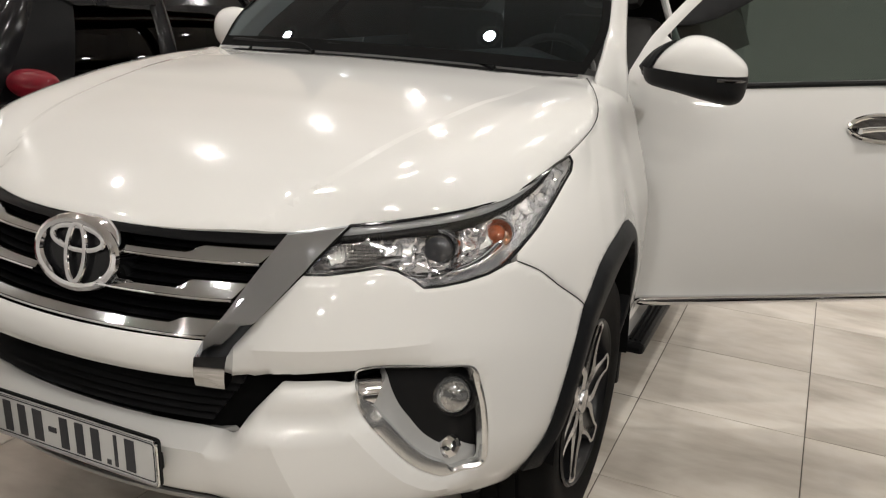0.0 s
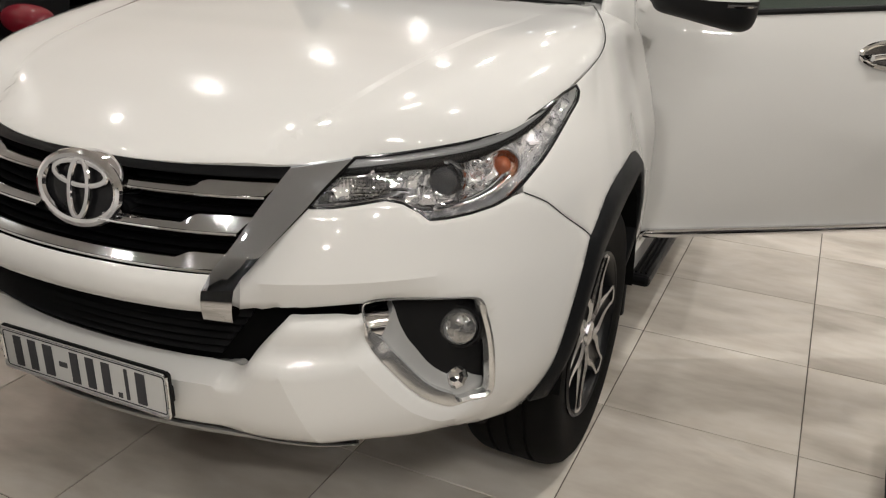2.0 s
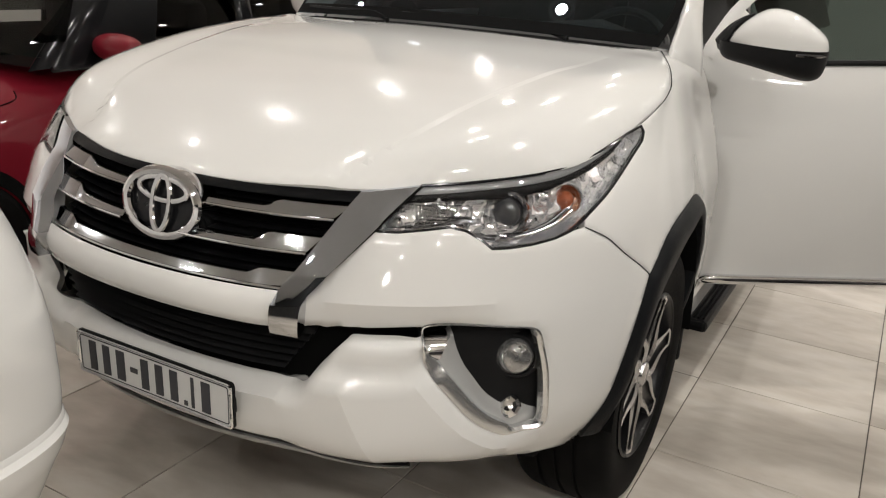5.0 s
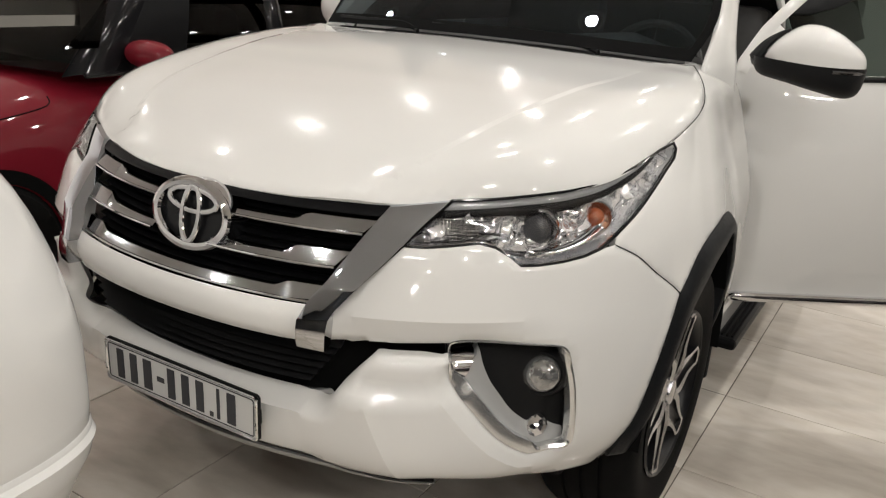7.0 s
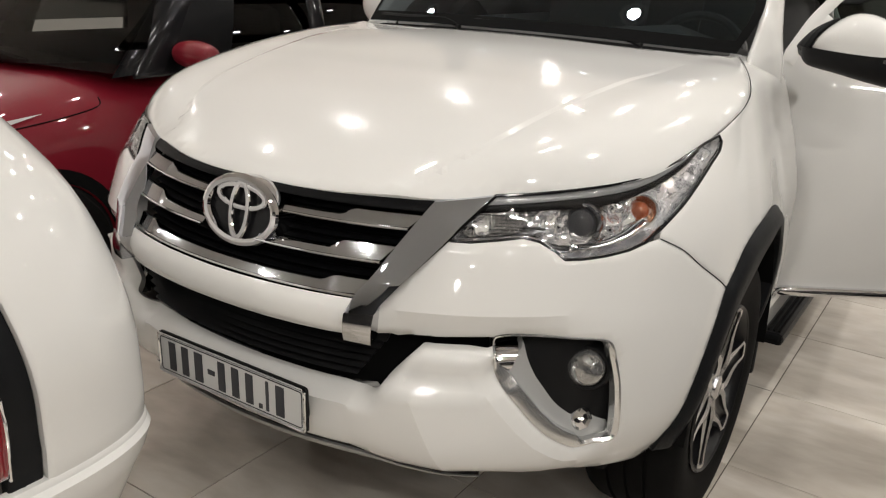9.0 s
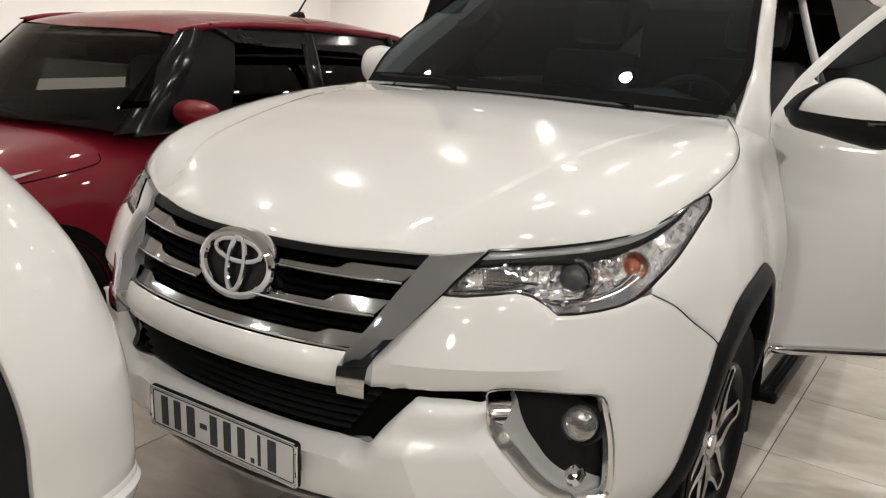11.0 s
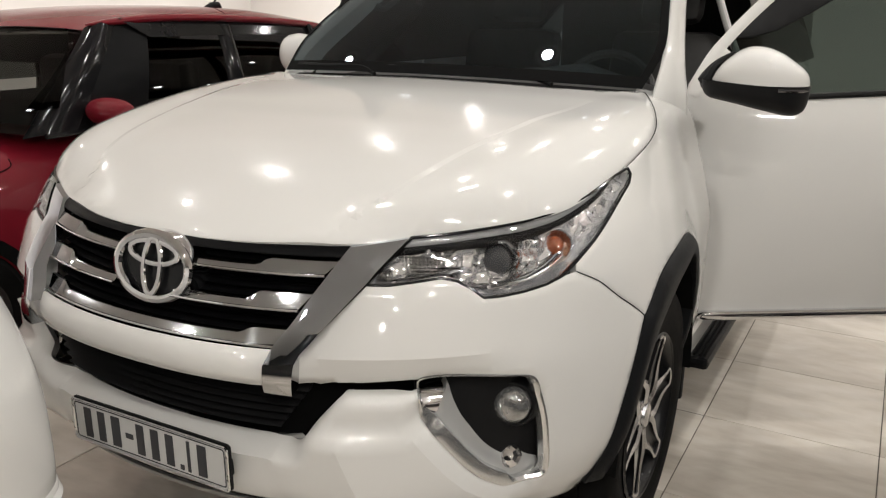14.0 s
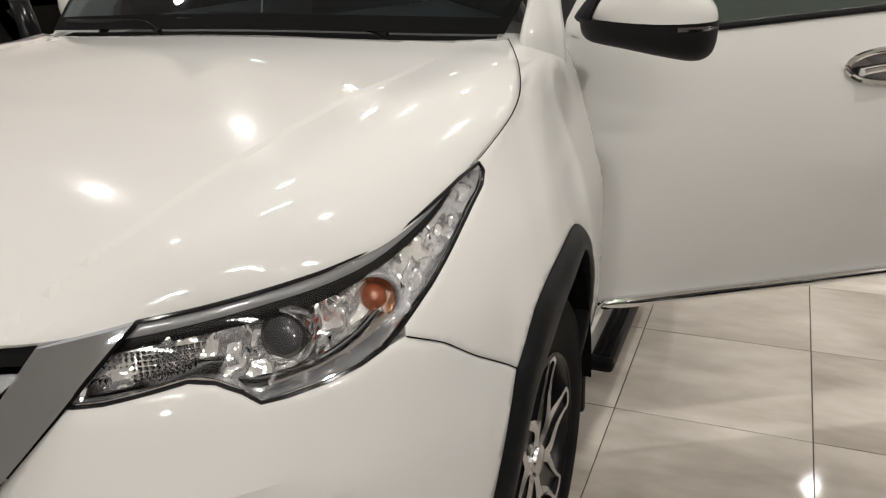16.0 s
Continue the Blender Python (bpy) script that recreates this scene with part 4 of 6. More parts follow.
area = sum(p[0] * q[1] - q[0] * p[1] for p, q in zip(FOGS, FOGS[1:] + FOGS[:1]))
TURN = -1 if area > 0 else 1
UR = at_x(0.755, 0.6)[0]


def rim_width(p):
    low = smooth01(0.735, 0.66, p[1]) * smooth01(UR + 0.02, UR - 0.02, p[0])
    foot = smooth01(0.60, 0.52, p[1])
    right = smooth01(UR - 0.01, UR + 0.03, p[0])
    return 0.006 + 0.004 * right + 0.021 * max(low, foot * (1 - right))


fogs = [put("fog_lamp", sheet("fog_lamp", FOG, lambda u, z: lip_skin(u, z, -0.045 - 0.03 * smooth01(0.80, 0.62, nose(u, z)[0])), BLACK, step=0.025, roll=0, flange=-0.036), suv, "round fog lamp in a black panel with chrome surround")]
fogs.append(put("fog_lamp", mirrored(fogs[0].data, "fog_lamp"), suv, "round fog lamp in a black panel with chrome surround"))
both("chrome_rim", rim_band(FOGS, rim_width, 0.001, 0.001, -0.006), fogs, "chrome outer rim")
RM = [(0.642, 0.716), (0.632, 0.697), (0.641, 0.660), (0.659, 0.615), (0.684, 0.571), (0.710, 0.532), (0.732, 0.507), (0.752, 0.497), (0.797, 0.499)]
RI = [(0.661, 0.742), (0.669, 0.705), (0.683, 0.663), (0.700, 0.628), (0.718, 0.592), (0.736, 0.567), (0.753, 0.555), (0.770, 0.547), (0.800, 0.538)]
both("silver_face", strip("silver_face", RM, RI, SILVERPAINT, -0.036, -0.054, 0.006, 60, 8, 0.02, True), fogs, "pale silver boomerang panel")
both("chrome_bar", strip("chrome_bar", [(0.607, 0.690), (0.620, 0.690), (0.635, 0.690)], [(0.609, 0.734), (0.628, 0.736), (0.652, 0.738)], CHROME, -0.026, -0.046, 0.010, 18, 10, 0.02, True), fogs, "short curved chrome bar")
# convex chrome bump, added for the bright reflection in the panel's dimple
foot = lathe([(-0.012, 0.030), (-0.002, 0.028), (0.006, 0.021), (0.010, 0.012), (0.011, 0.0)], 9, "z")
u0, z0 = at_x(0.756, 0.548)
both("chrome_foot", mesh_from(aimed(foot, nose(u0, z0, -0.046), Vector((0.30, -0.85, 0.45))), "chrome_foot", CHROME, True, 12), fogs, "faceted chrome bump standing in for the bright dimple at the panel's foot")
FC = Vector((0.725, 0.312, 0.674))
OUTF = Vector((0.30, -0.95, 0.05))
dome = lathe([(-0.012, 0.042), (0.0, 0.0415), (0.014, 0.036), (0.023, 0.025), (0.028, 0.012), (0.029, 0.0)], 32, "z")
for ob in both("lamp_glass", mesh_from(aimed(dome, FC, OUTF), "lamp_glass", FOGGLASS), fogs, "opaque grey dome in place of clear fog lamp glass"):
    ob.visible_shadow = False
fr = lathe([(-0.012, 0.045), (0.000, 0.045), (0.000, 0.049), (-0.018, 0.058)], 32, "z")
both("lamp_collar", mesh_from(aimed(fr, FC, OUTF), "lamp_collar", BLACK), fogs)
# --- chin lip
CHIN = [(-0.56, 0.402), (-0.485, 0.412), (-0.415, 0.449), (-0.325, 0.476), (0, 0.479), (0.325, 0.476), (0.415, 0.449), (0.485, 0.412), (0.56, 0.402)]


def thin(x):
    return 1 - 0.85 * smooth01(0.40, 0.56, abs(x))


put("lip_trim", strip("lip_trim", [(x, z - 0.020 * thin(x)) for x, z in CHIN], [(x, z + 0.002) for x, z in CHIN], GLOSSBLACK, -0.020, -0.014, 0.004, 60, 4, 0.02), suv, "gloss black trim under the bumper")
put("grey_lip", strip("grey_lip", [(x, z - 0.040 * thin(x)) for x, z in CHIN], [(x, z - 0.018 * thin(x)) for x, z in CHIN], GREYLIP, -0.014, -0.010, 0.004, 60, 4, 0.03), suv, "grey under-lip of the bumper")

# --- number plate, its characters as plain bars
PX, PY, PZ, PW, PH = 0.042, -0.068, 0.577, 0.466, 0.107
PM = pose(PX, PY, PZ, 90 + 0.8, 0, 0.8)


def rounded(w, h, r, n=5):
    pts = []
    for cx, cy, a0 in ((w - r, h - r, 0), (r - w, h - r, 90), (r - w, r - h, 180), (w - r, r - h, 270)):
        pts += [(cx + r * math.cos(radians(a0 + 90 * k / n)), cy + r * math.sin(radians(a0 + 90 * k / n))) for k in range(n + 1)]
    return pts


plate = put("number_plate", mesh_from(prism(rounded(PW / 2, PH / 2, 0.009), 0.007, PM, 0.002), "number_plate", BLACK, False), suv, "white plate with dark bars in a black frame")
put("plate_face", mesh_from(prism(rounded(PW / 2 - 0.006, PH / 2 - 0.006, 0.007), 0.003, PM @ pose(0, 0, 0.003)), "plate_face", PLATEWHITE, False), plate)
put("plate_frame", mesh_from(tube([PM @ Vector((x, y, 0.003)) for x, y in resample([Vector(p) for p in rounded(PW / 2 - 0.003, PH / 2 - 0.003, 0.008)], 0.012)], 0.0030, 6, True), "plate_frame", CHROME), plate, "dull chrome frame line")
put("plate_line", mesh_from(tube([PM @ Vector((x, y, 0.0032)) for x, y in resample([Vector(p) for p in rounded(PW / 2 - 0.0105, PH / 2 - 0.0105, 0.006)], 0.012)], 0.0016, 4, True), "plate_line", PLATEINK), plate)
gx = -PW / 2 + 0.036
for k, w in enumerate((0.036, 0.036, 0.040, 0.022, 0.036, 0.036, 0.036, 0.010, 0.022, 0.038)):
    h = 0.036
    if k == 3:
        put("plate_bar", mesh_from(block(gx, gx + w, -0.006, 0.006, 0.0031, 0.0048, 0, PM), "plate_bar", PLATEINK, False), plate)
    elif k == 7:
        put("plate_bar", mesh_from(block(gx, gx + w, -h, -h + 0.011, 0.0031, 0.0048, 0, PM), "plate_bar", PLATEINK, False), plate)
    else:
        put("plate_bar", mesh_from(block(gx + 0.004, gx + w - 0.010, -h, h, 0.0031, 0.0048, 0.0, PM), "plate_bar", PLATEINK, False), plate)
    gx += w + 0.0075
put("plate_holder", mesh_from(block(PX - 0.2, PX + 0.2, PY + 0.008, PY + 0.05, PZ - 0.045, PZ - 0.005, 0.004), "plate_holder", BLACK, False), suv)

# --- inner walls, wheel wells and underbody
put("engine_bay", mesh_from(block(-0.60, 0.60, 0.34, 1.16, 0.40, 0.94, 0.03), "engine_bay", HOLEBLACK, False), suv)
put("underbody", mesh_from(block(-0.72, 0.72, 0.52, 4.45, 0.29, 0.36, 0.02), "underbody", DARKROOM, False), suv)


def well_mesh():
    def fn(a, b):
        t = radians(1 + 176 * a)
        return Vector((0.56 + 0.33 * b, WHEEL_Y + 0.465 * math.cos(t) * (0.80 if math.cos(t) > 0.7 else 0.86), WHEEL_Z + 0.455 * math.sin(t)))
    return grid_mesh("wheel_well", fn, 28, 4, HOLEBLACK)


well = well_mesh()
both("wheel_well", well, (suv, suv))
both("well_back", mesh_from(block(0.54, 0.56, WHEEL_Y - 0.36, WHEEL_Y + 0.42, 0.42, 0.9), "well_back", HOLEBLACK, False), (suv, suv))


# --- wheels
def wheel_parts(parent, xs, side, yc):
    """A wheel whose outer tyre face is at x = xs."""
    c = (0, yc, WHEEL_Z)

    def place(bm, name, mat, par, label="", angle=35):
        bmesh.ops.transform(bm, matrix=Matrix.Translation((side * xs, 0, 0)) @ Matrix.Diagonal((side, 1, 1, 1)), verts=bm.verts)
        if side < 0:
            bmesh.ops.reverse_faces(bm, faces=bm.faces)
        return put(name, mesh_from(bm, name, mat, True, angle), par, label)

    R = WHEEL_R
    prof = [(-0.245, 0.242), (-0.262, 0.30), (-0.262, 0.345), (-0.250, 0.372), (-0.225, 0.384), (-0.20, R - 0.001)]
    for a in (-0.175, -0.125, -0.075):
        prof += [(a - 0.006, R), (a - 0.004, R - 0.008), (a + 0.004, R - 0.008), (a + 0.006, R)]
    prof += [(-0.045, 0.385), (-0.018, 0.372), (-0.004, 0.352), (0.0, 0.32), (-0.003, 0.285), (-0.010, 0.258), (-0.014, 0.240), (-0.03, 0.234)]
    w = place(lathe(prof, 72, "x", c), "wheel", RUBBER, parent, "alloy wheel with black road tyre")
    place(lathe([(-0.010, 0.241), (-0.006, 0.238), (-0.010, 0.232), (-0.030, 0.222), (-0.13, 0.215), (-0.20, 0.23)], 64, "x", c), "rim", ALLOYDARK, w, "dark alloy rim barrel")
    place(lathe([(-0.0085, 0.239), (-0.004, 0.2365), (-0.007, 0.2335), (-0.013, 0.2335)], 72, "x", c), "rim_lip", ALLOYDARK, w, "thin machined rim lip")
    place(lathe([(-0.13, 0.16), (-0.125, 0.0)], 32, "x", c), "brake_disc", DARKCHROME, w)
    place(lathe([(-0.08, 0.085), (-0.045, 0.075), (-0.028, 0.05), (-0.024, 0.036), (-0.016, 0.034), (-0.013, 0.028), (-0.012, 0.0)], 36, "x", c), "hub_cap", ALLOY, w, "machined hub with a round cap")
    for k in range(6):
        a0 = 2 * math.pi * (k + 0.15) / 6

        def at(r, d, x):
            return Vector((x, yc + r * math.cos(a0 + d), WHEEL_Z + r * math.sin(a0 + d)))

        # dark web with a pocket, and a bright machined loop on its edges
        legs = [(0.040, 0.55, -0.026), (0.075, 0.50, -0.022), (0.105, 0.40, -0.020), (0.150, 0.20, -0.018), (0.195, 0.135, -0.014), (0.222, 0.12, -0.011)]
        bm = bmesh.new()
        rows = []
        for r, d, x in legs:
            rows.append([bm.verts.new(at(r, s_ * d * 0.92, x - dx)) for s_, dx in ((-1.05, 0.05), (-1, 0.004), (-0.45, 0.010), (0.45, 0.010), (1, 0.004), (1.05, 0.05))])
        for ra, rb in zip(rows, rows[1:]):
            for j in range(5):
                bm.faces.new((ra[j], rb[j], rb[j + 1], ra[j + 1]))
        spoke = place(bm, "spoke", ALLOYDARK, w, angle=20)
        pts = [at(r, -d - 0.10 * smooth01(0.15, 0.06, r), x) for r, d, x in legs] + [at(0.228, 0.0, -0.010)] + [at(r, d - 0.10 * smooth01(0.15, 0.06, r), x) for r, d, x in reversed(legs)]
        line = spline(pts, 3)
        rad = [0.0062 + 0.0075 * smooth01(0.20, 0.08, (p - Vector((p[0], yc, WHEEL_Z))).length) for p in line]
        place(tube(line, rad, 4, False, 0.5, Vector((1, 0, 0))), "spoke_edge", ALLOY, w, "bright machined spoke edge", angle=25)
    return w


wheel_parts(suv, 0.874, 1, WHEEL_Y)
wheel_parts(suv, 0.874, -1, WHEEL_Y)
wheel_parts(suv, 0.874, 1, WHEEL_Y + 2.745)
wheel_parts(suv, 0.874, -1, WHEEL_Y + 2.745)

# --- cowl, windscreen, wipers
GB = [(-0.675, 1.305, 1.262), (-0.50, 1.232, 1.272), (-0.25, 1.215, 1.278), (0, 1.211, 1.280), (0.25, 1.215, 1.278), (0.50, 1.232, 1.272), (0.675, 1.305, 1.262)]
GT = [(-0.585, 2.07, 1.740), (-0.42, 2.035, 1.757), (-0.21, 2.015, 1.767), (0, 2.01, 1.77), (0.21, 2.015, 1.767), (0.42, 2.035, 1.757), (0.585, 2.07, 1.740)]
gb, gt = spline(GB, 6), spline(GT, 6)


def screen(s, t, lift=0.0):
    k = s * (len(gb) - 1)
    i = min(int(k), len(gb) - 2)
    p = gb[i].lerp(gb[i + 1], k - i).lerp(gt[i].lerp(gt[i + 1], k - i), t)
    p.x *= curve_at(t, [(0, 1.0), (0.2, 1.060), (0.45, 1.03), (0.76, 0.985), (1, 0.97)])
    return p + Vector((0, -0.52, 0.85)) * (0.030 * math.sin(math.pi * t) + lift)


glass = put("windscreen", grid_mesh("windscreen", lambda a, b: screen(a, b), 37, 14, PANE), suv, "dark tinted windscreen")
glass.visible_shadow = False
for nm, f in (("screen_border", lambda a, b: screen(a, 0.055 * b, 0.002)), ("screen_border", lambda a, b: screen(0.026 * b, a, 0.002)), ("screen_border", lambda a, b: screen(1 - 0.034 * b, a, 0.002)), ("screen_border", lambda a, b: screen(a, 1 - 0.04 * b, 0.002))):
    put(nm, grid_mesh(nm, f, 30, 3, HOLEBLACK), glass)
put("cowl_panel", grid_mesh("cowl_panel", lambda a, b: (gb[min(int(a * (len(gb) - 1)), len(gb) - 1)] + Vector((0, 0.055 - 0.085 * b, -0.012 - 0.014 * b))), 37, 4, HOLEBLACK), suv, "black cowl strip at the windscreen foot")
for pts in (((0.42, 1.225, 1.268), (0.30, 1.245, 1.290), (0.02, 1.240, 1.292), (-0.18, 1.245, 1.298)), ((-0.22, 1.215, 1.272), (-0.30, 1.245, 1.292), (-0.47, 1.252, 1.290), (-0.60, 1.29, 1.288))):
    w = put("wiper", mesh_from(tube(spline(pts, 6), 0.008, 6), "wiper", BLACK), suv, "black windscreen wiper at rest")
    put("wiper_blade", mesh_from(tube([Vector(p) + Vector((0, 0.018, 0.004)) for p in spline(pts[1:], 6)], 0.005, 6), "wiper_blade", RUBBER), w)

# --- A-pillars and roof
PIL = [((0.712, 1.27, 1.15), (0.790, 1.44, 1.10)), ((0.706, 1.34, 1.262), (0.768, 1.50, 1.222)), ((0.695, 1.46, 1.365), (0.729, 1.59, 1.335)), ((0.650, 1.66, 1.498), (0.675, 1.78, 1.470)), ((0.597, 1.87, 1.628), (0.625, 1.97, 1.605)), ((0.550, 2.07, 1.742), (0.586, 2.15, 1.715))]


def pillar_mesh():
    ins, outs = spline([p for p, _ in PIL], 6), spline([q for _, q in PIL], 6)

    def fn(a, b):
        i = min(int(round(a * (len(ins) - 1))), len(ins) - 1)
        t = min(max((b - 0.1) / 0.8, 0), 1)
        p = ins[i].lerp(outs[i], t) + Vector((0.35, -0.45, 0.4)) * (0.016 * math.sin(math.pi * t))
        if b < 0.05 or b > 0.95:
            p = p - Vector((0.3, -0.5, 0.4)) * 0.05
        return p
    return grid_mesh("a_pillar", fn, len(ins), 12, WHITE)


pm = pillar_mesh()
both("a_pillar", pm, (suv, suv), "white windscreen pillar")


def roof_fn(a, b):
    x = -0.66 + 1.32 * b
    y = 2.02 + 0.06 * abs(x / 0.66) ** 2 + a * 2.45
    z = 1.772 + 0.035 * math.sin(math.pi * min(a * 1.1 + 0.05, 1)) - 0.055 * abs(x / 0.66) ** 3 - 0.08 * smooth01(0.8, 1, a)
    return Vector((x, y, z))


put("roof", grid_mesh("roof", roof_fn, 24, 20, WHITE), suv)


# --- flanks behind the front fender
def side_fn(y0, y1, z0, z1):
    def fn(a, b):
        y, z = y0 + (y1 - y0) * a, z0 + (z1 - z0) * b
        x = curve_at(z, [(0.38, 0.865), (0.6, 0.905), (0.9, 0.908), (1.1, 0.885), (1.22, 0.85)]) - 0.10 * smooth01(3.9, 4.75, y) ** 2
        return Vector((x, y, z))
    return fn


side_me = grid_mesh("rear_door", side_fn(2.62, 3.55, 0.42, 1.24), 16, 14, WHITE)
both("rear_door", side_me, (suv, suv))
q_me = grid_mesh("rear_quarter", side_fn(3.55, 4.75, 0.42, 1.24), 16, 14, WHITE)
both("rear_quarter", q_me, (suv, suv))
put("front_door", mirrored(grid_mesh("front_door", side_fn(1.51, 2.61, 0.42, 1.24), 16, 14, WHITE), "front_door"), suv, "closed white front door")
put("tailgate", grid_mesh("tailgate", lambda a, b: Vector((-0.8 + 1.6 * a, 4.74 - 0.25 * smooth01(0.5, 1, b), 0.42 + 1.32 * b)), 12, 12, WHITE), suv)
put("side_glass", mirrored(grid_mesh("side_glass", lambda a, b: Vector((0.85 - 0.19 * b, 1.75 + 2.7 * a, 1.24 + 0.48 * b)), 8, 6, DARKPANE), "side_glass"), suv)
put("side_glass", grid_mesh("side_glass", lambda a, b: Vector((0.85 - 0.19 * b, 2.66 + 1.8 * a, 1.24 + 0.48 * b)), 8, 6, DARKPANE), suv)
put("b_pillar", mesh_from(tube(spline([(0.86, 2.52, 0.45), (0.85, 2.52, 0.9), (0.78, 2.53, 1.20), (0.69, 2.56, 1.384), (0.62, 2.58, 1.55), (0.565, 2.60, 1.70)], 4), [0.05] * 5 + [0.045, 0.04, 0.03, 0.022, 0.018] + [0.016] * 11, 10), "b_pillar", WHITE), suv, "white centre door pillar")
both("sill", mesh_from(block(0.74, 0.86, 1.36, 3.2, 0.34, 0.47, 0.02), "sill", WHITE, False), (suv, suv))
both("step_board", mesh_from(block(0.79, 0.925, 1.45, 3.05, 0.345, 0.385, 0.015), "step_board", DEEPBLACK, False), (suv, suv), "ribbed black side step")
for k in range(7):
    both("step_rib", mesh_from(block(0.800 + k * 0.017, 0.807 + k * 0.017, 1.48, 3.0, 0.385, 0.390), "step_rib", RUBBER, False), (suv, suv))
both("mud_flap", mesh_from(block(0.66, 0.868, 1.355, 1.38, 0.27, 0.56, 0.008), "mud_flap", BLACK, False), (suv, suv))

# --- cabin
put("dashboard", mesh_from(tube([(-0.70, 1.60, 1.10), (-0.35, 1.62, 1.14), (0.05, 1.62, 1.14), (0.38, 1.62, 1.17), (0.72, 1.58, 1.11)], [0.16, 0.19, 0.18, 0.19, 0.15], 16, False, 0.75), "dashboard", SEATGREY), suv, "black dashboard")
put("headliner", grid_mesh("headliner", lambda a, b: roof_fn(0.02 + 0.96 * a, 0.02 + 0.96 * b) - Vector((0, 0, 0.03)), 20, 12, SEATGREY), suv, "dark roof lining")
put("rear_trim", mesh_from(block(-0.72, 0.72, 4.25, 4.30, 0.40, 1.66), "rear_trim", SEATGREY, False), suv)
put("firewall", mesh_from(block(-0.74, 0.74, 1.24, 1.30, 0.36, 1.18), "firewall", HOLEBLACK, False), suv)
put("cabin_floor", mesh_from(block(-0.74, 0.74, 1.30, 4.3, 0.37, 0.42), "cabin_floor", DARKROOM, False), suv)
wm = pose(0.36, 1.92, 1.16, 68, 0, 0)
sw = put("steering_wheel", mesh_from(tube([wm @ Vector((0.185 * math.cos(2 * math.pi * k / 40), 0.185 * math.sin(2 * math.pi * k / 40), 0)) for k in range(40)], 0.016, 8, True), "steering_wheel", SEATGREY), suv, "black steering wheel")
put("wheel_hub", mesh_from(block(-0.08, 0.08, -0.06, 0.06, -0.03, 0.03, 0.02, wm), "wheel_hub", SEATGREY, False), sw)
for a in (200, 340, 270):
    put("wheel_spoke", mesh_from(tube([wm @ Vector((0, 0, 0)), wm @ Vector((0.18 * math.cos(radians(a)), 0.18 * math.sin(radians(a)), 0))], 0.015, 6), "wheel_spoke", SEATGREY), sw)
for sx in (-0.38, 0.38):
    seat = put("seat", mesh_from(block(sx - 0.26, sx + 0.26, 2.05, 2.55, 0.62, 0.80, 0.05), "seat", SEATGREY, True), suv, "dark front seat")
    put("backrest", mesh_from(block(sx - 0.25, sx + 0.25, -0.08, 0.06, 0.0, 0.66, 0.06, pose(0, 2.58, 0.76, -14, 0, 0)), "backrest", SEATGREY, True), seat)
    put("headrest", mesh_from(block(sx - 0.14, sx + 0.14, -0.05, 0.06, 0.70, 0.90, 0.045, pose(0, 2.58, 0.76, -14, 0, 0)), "headrest", SEATGREY, True), seat)
put("inner_mirror", mesh_from(block(-0.11, 0.11, 1.88, 1.91, 1.60, 1.67, 0.012), "inner_mirror", BLACK, False), suv)
put("grab_handle", mesh_from(tube(spline([(-0.60, 1.80, 1.50), (-0.57, 1.83, 1.49), (-0.55, 1.95, 1.57), (-0.57, 2.0, 1.61)], 5), 0.013, 8), "grab_handle", SEATGREY), suv)

# --- open driver's door
HX, HY = 0.862, 1.565
DM = Matrix(((0.87, 0.493, 0, HX), (0.493, -0.87, 0, HY), (0, 0, 1, 0), (0, 0, 0, 1)))  # local: s along, n outward, z up


def door_n(s, z):
    """How far the outer skin stands out at a height."""
    return curve_at(z, [(0.40, -0.035), (0.55, 0.0), (0.85, 0.018), (1.05, 0.010), (1.22, -0.03), (1.7, -0.24)]) - 0.02 * smooth01(0.15, -0.12, s) ** 2


def door_skin(s, z, off=0.0):
    return DM @ Vector((s, door_n(s, z) + off, z))


DOOR = [(-0.045, 0.50), (-0.03, 0.475), (0.02, 0.468), (0.5, 0.488), (1.02, 0.505), (1.06, 0.56), (1.10, 0.9), (1.10, 1.25), (0.8, 1.255), (0.4, 1.235), (0.20, 1.225), (0.02, 1.385), (0.012, 1.395), (-0.045, 1.335), (-0.090, 1.265), (-0.108, 1.205), (-0.10, 1.05), (-0.088, 0.8)]
door = put("open_door", sheet("open_door", [Vector(p) for p in DOOR], door_skin, WHITE, step=0.03, roll=0.006, flange=0.05), suv, "open white front door with chrome strip")
put("door_card", mesh_from(prism([(a, b) for a, b in DOOR if b < 1.26], 0.05, DM @ Matrix(((1, 0, 0, 0), (0, 0, 1, -0.05), (0, 1, 0, 0), (0, 0, 0, 1)))), "door_card", SEATGREY, False), door)


def door_line(pts, r, name, mat, off=0.0, flat=1.0, sides=8, label=""):
    return put(name, mesh_from(tube([door_skin(s, z, off) for s, z in spline(pts, 6)], r, sides, False, flat), name, mat), door, label)


FR = [(-0.095, 1.235), (-0.045, 1.335), (0.012, 1.405), (0.113, 1.502), (0.245, 1.610), (0.36, 1.685), (0.55, 1.73), (0.9, 1.74)]


def frame_fn(a, b):
    line = spline(FR, 6)
    i = min(int(round(a * (len(line) - 1))), len(line) - 1)
    p = line[i]
    d = (line[min(i + 1, len(line) - 1)] - line[max(i - 1, 0)]).normalized()
    w = Vector((d[1], -d[0])) * (0.034 * (b if 0 <= b <= 1 else b))
    return door_skin(p[0] + w[0], p[1] + w[1], 0.004 * math.sin(math.pi * b))


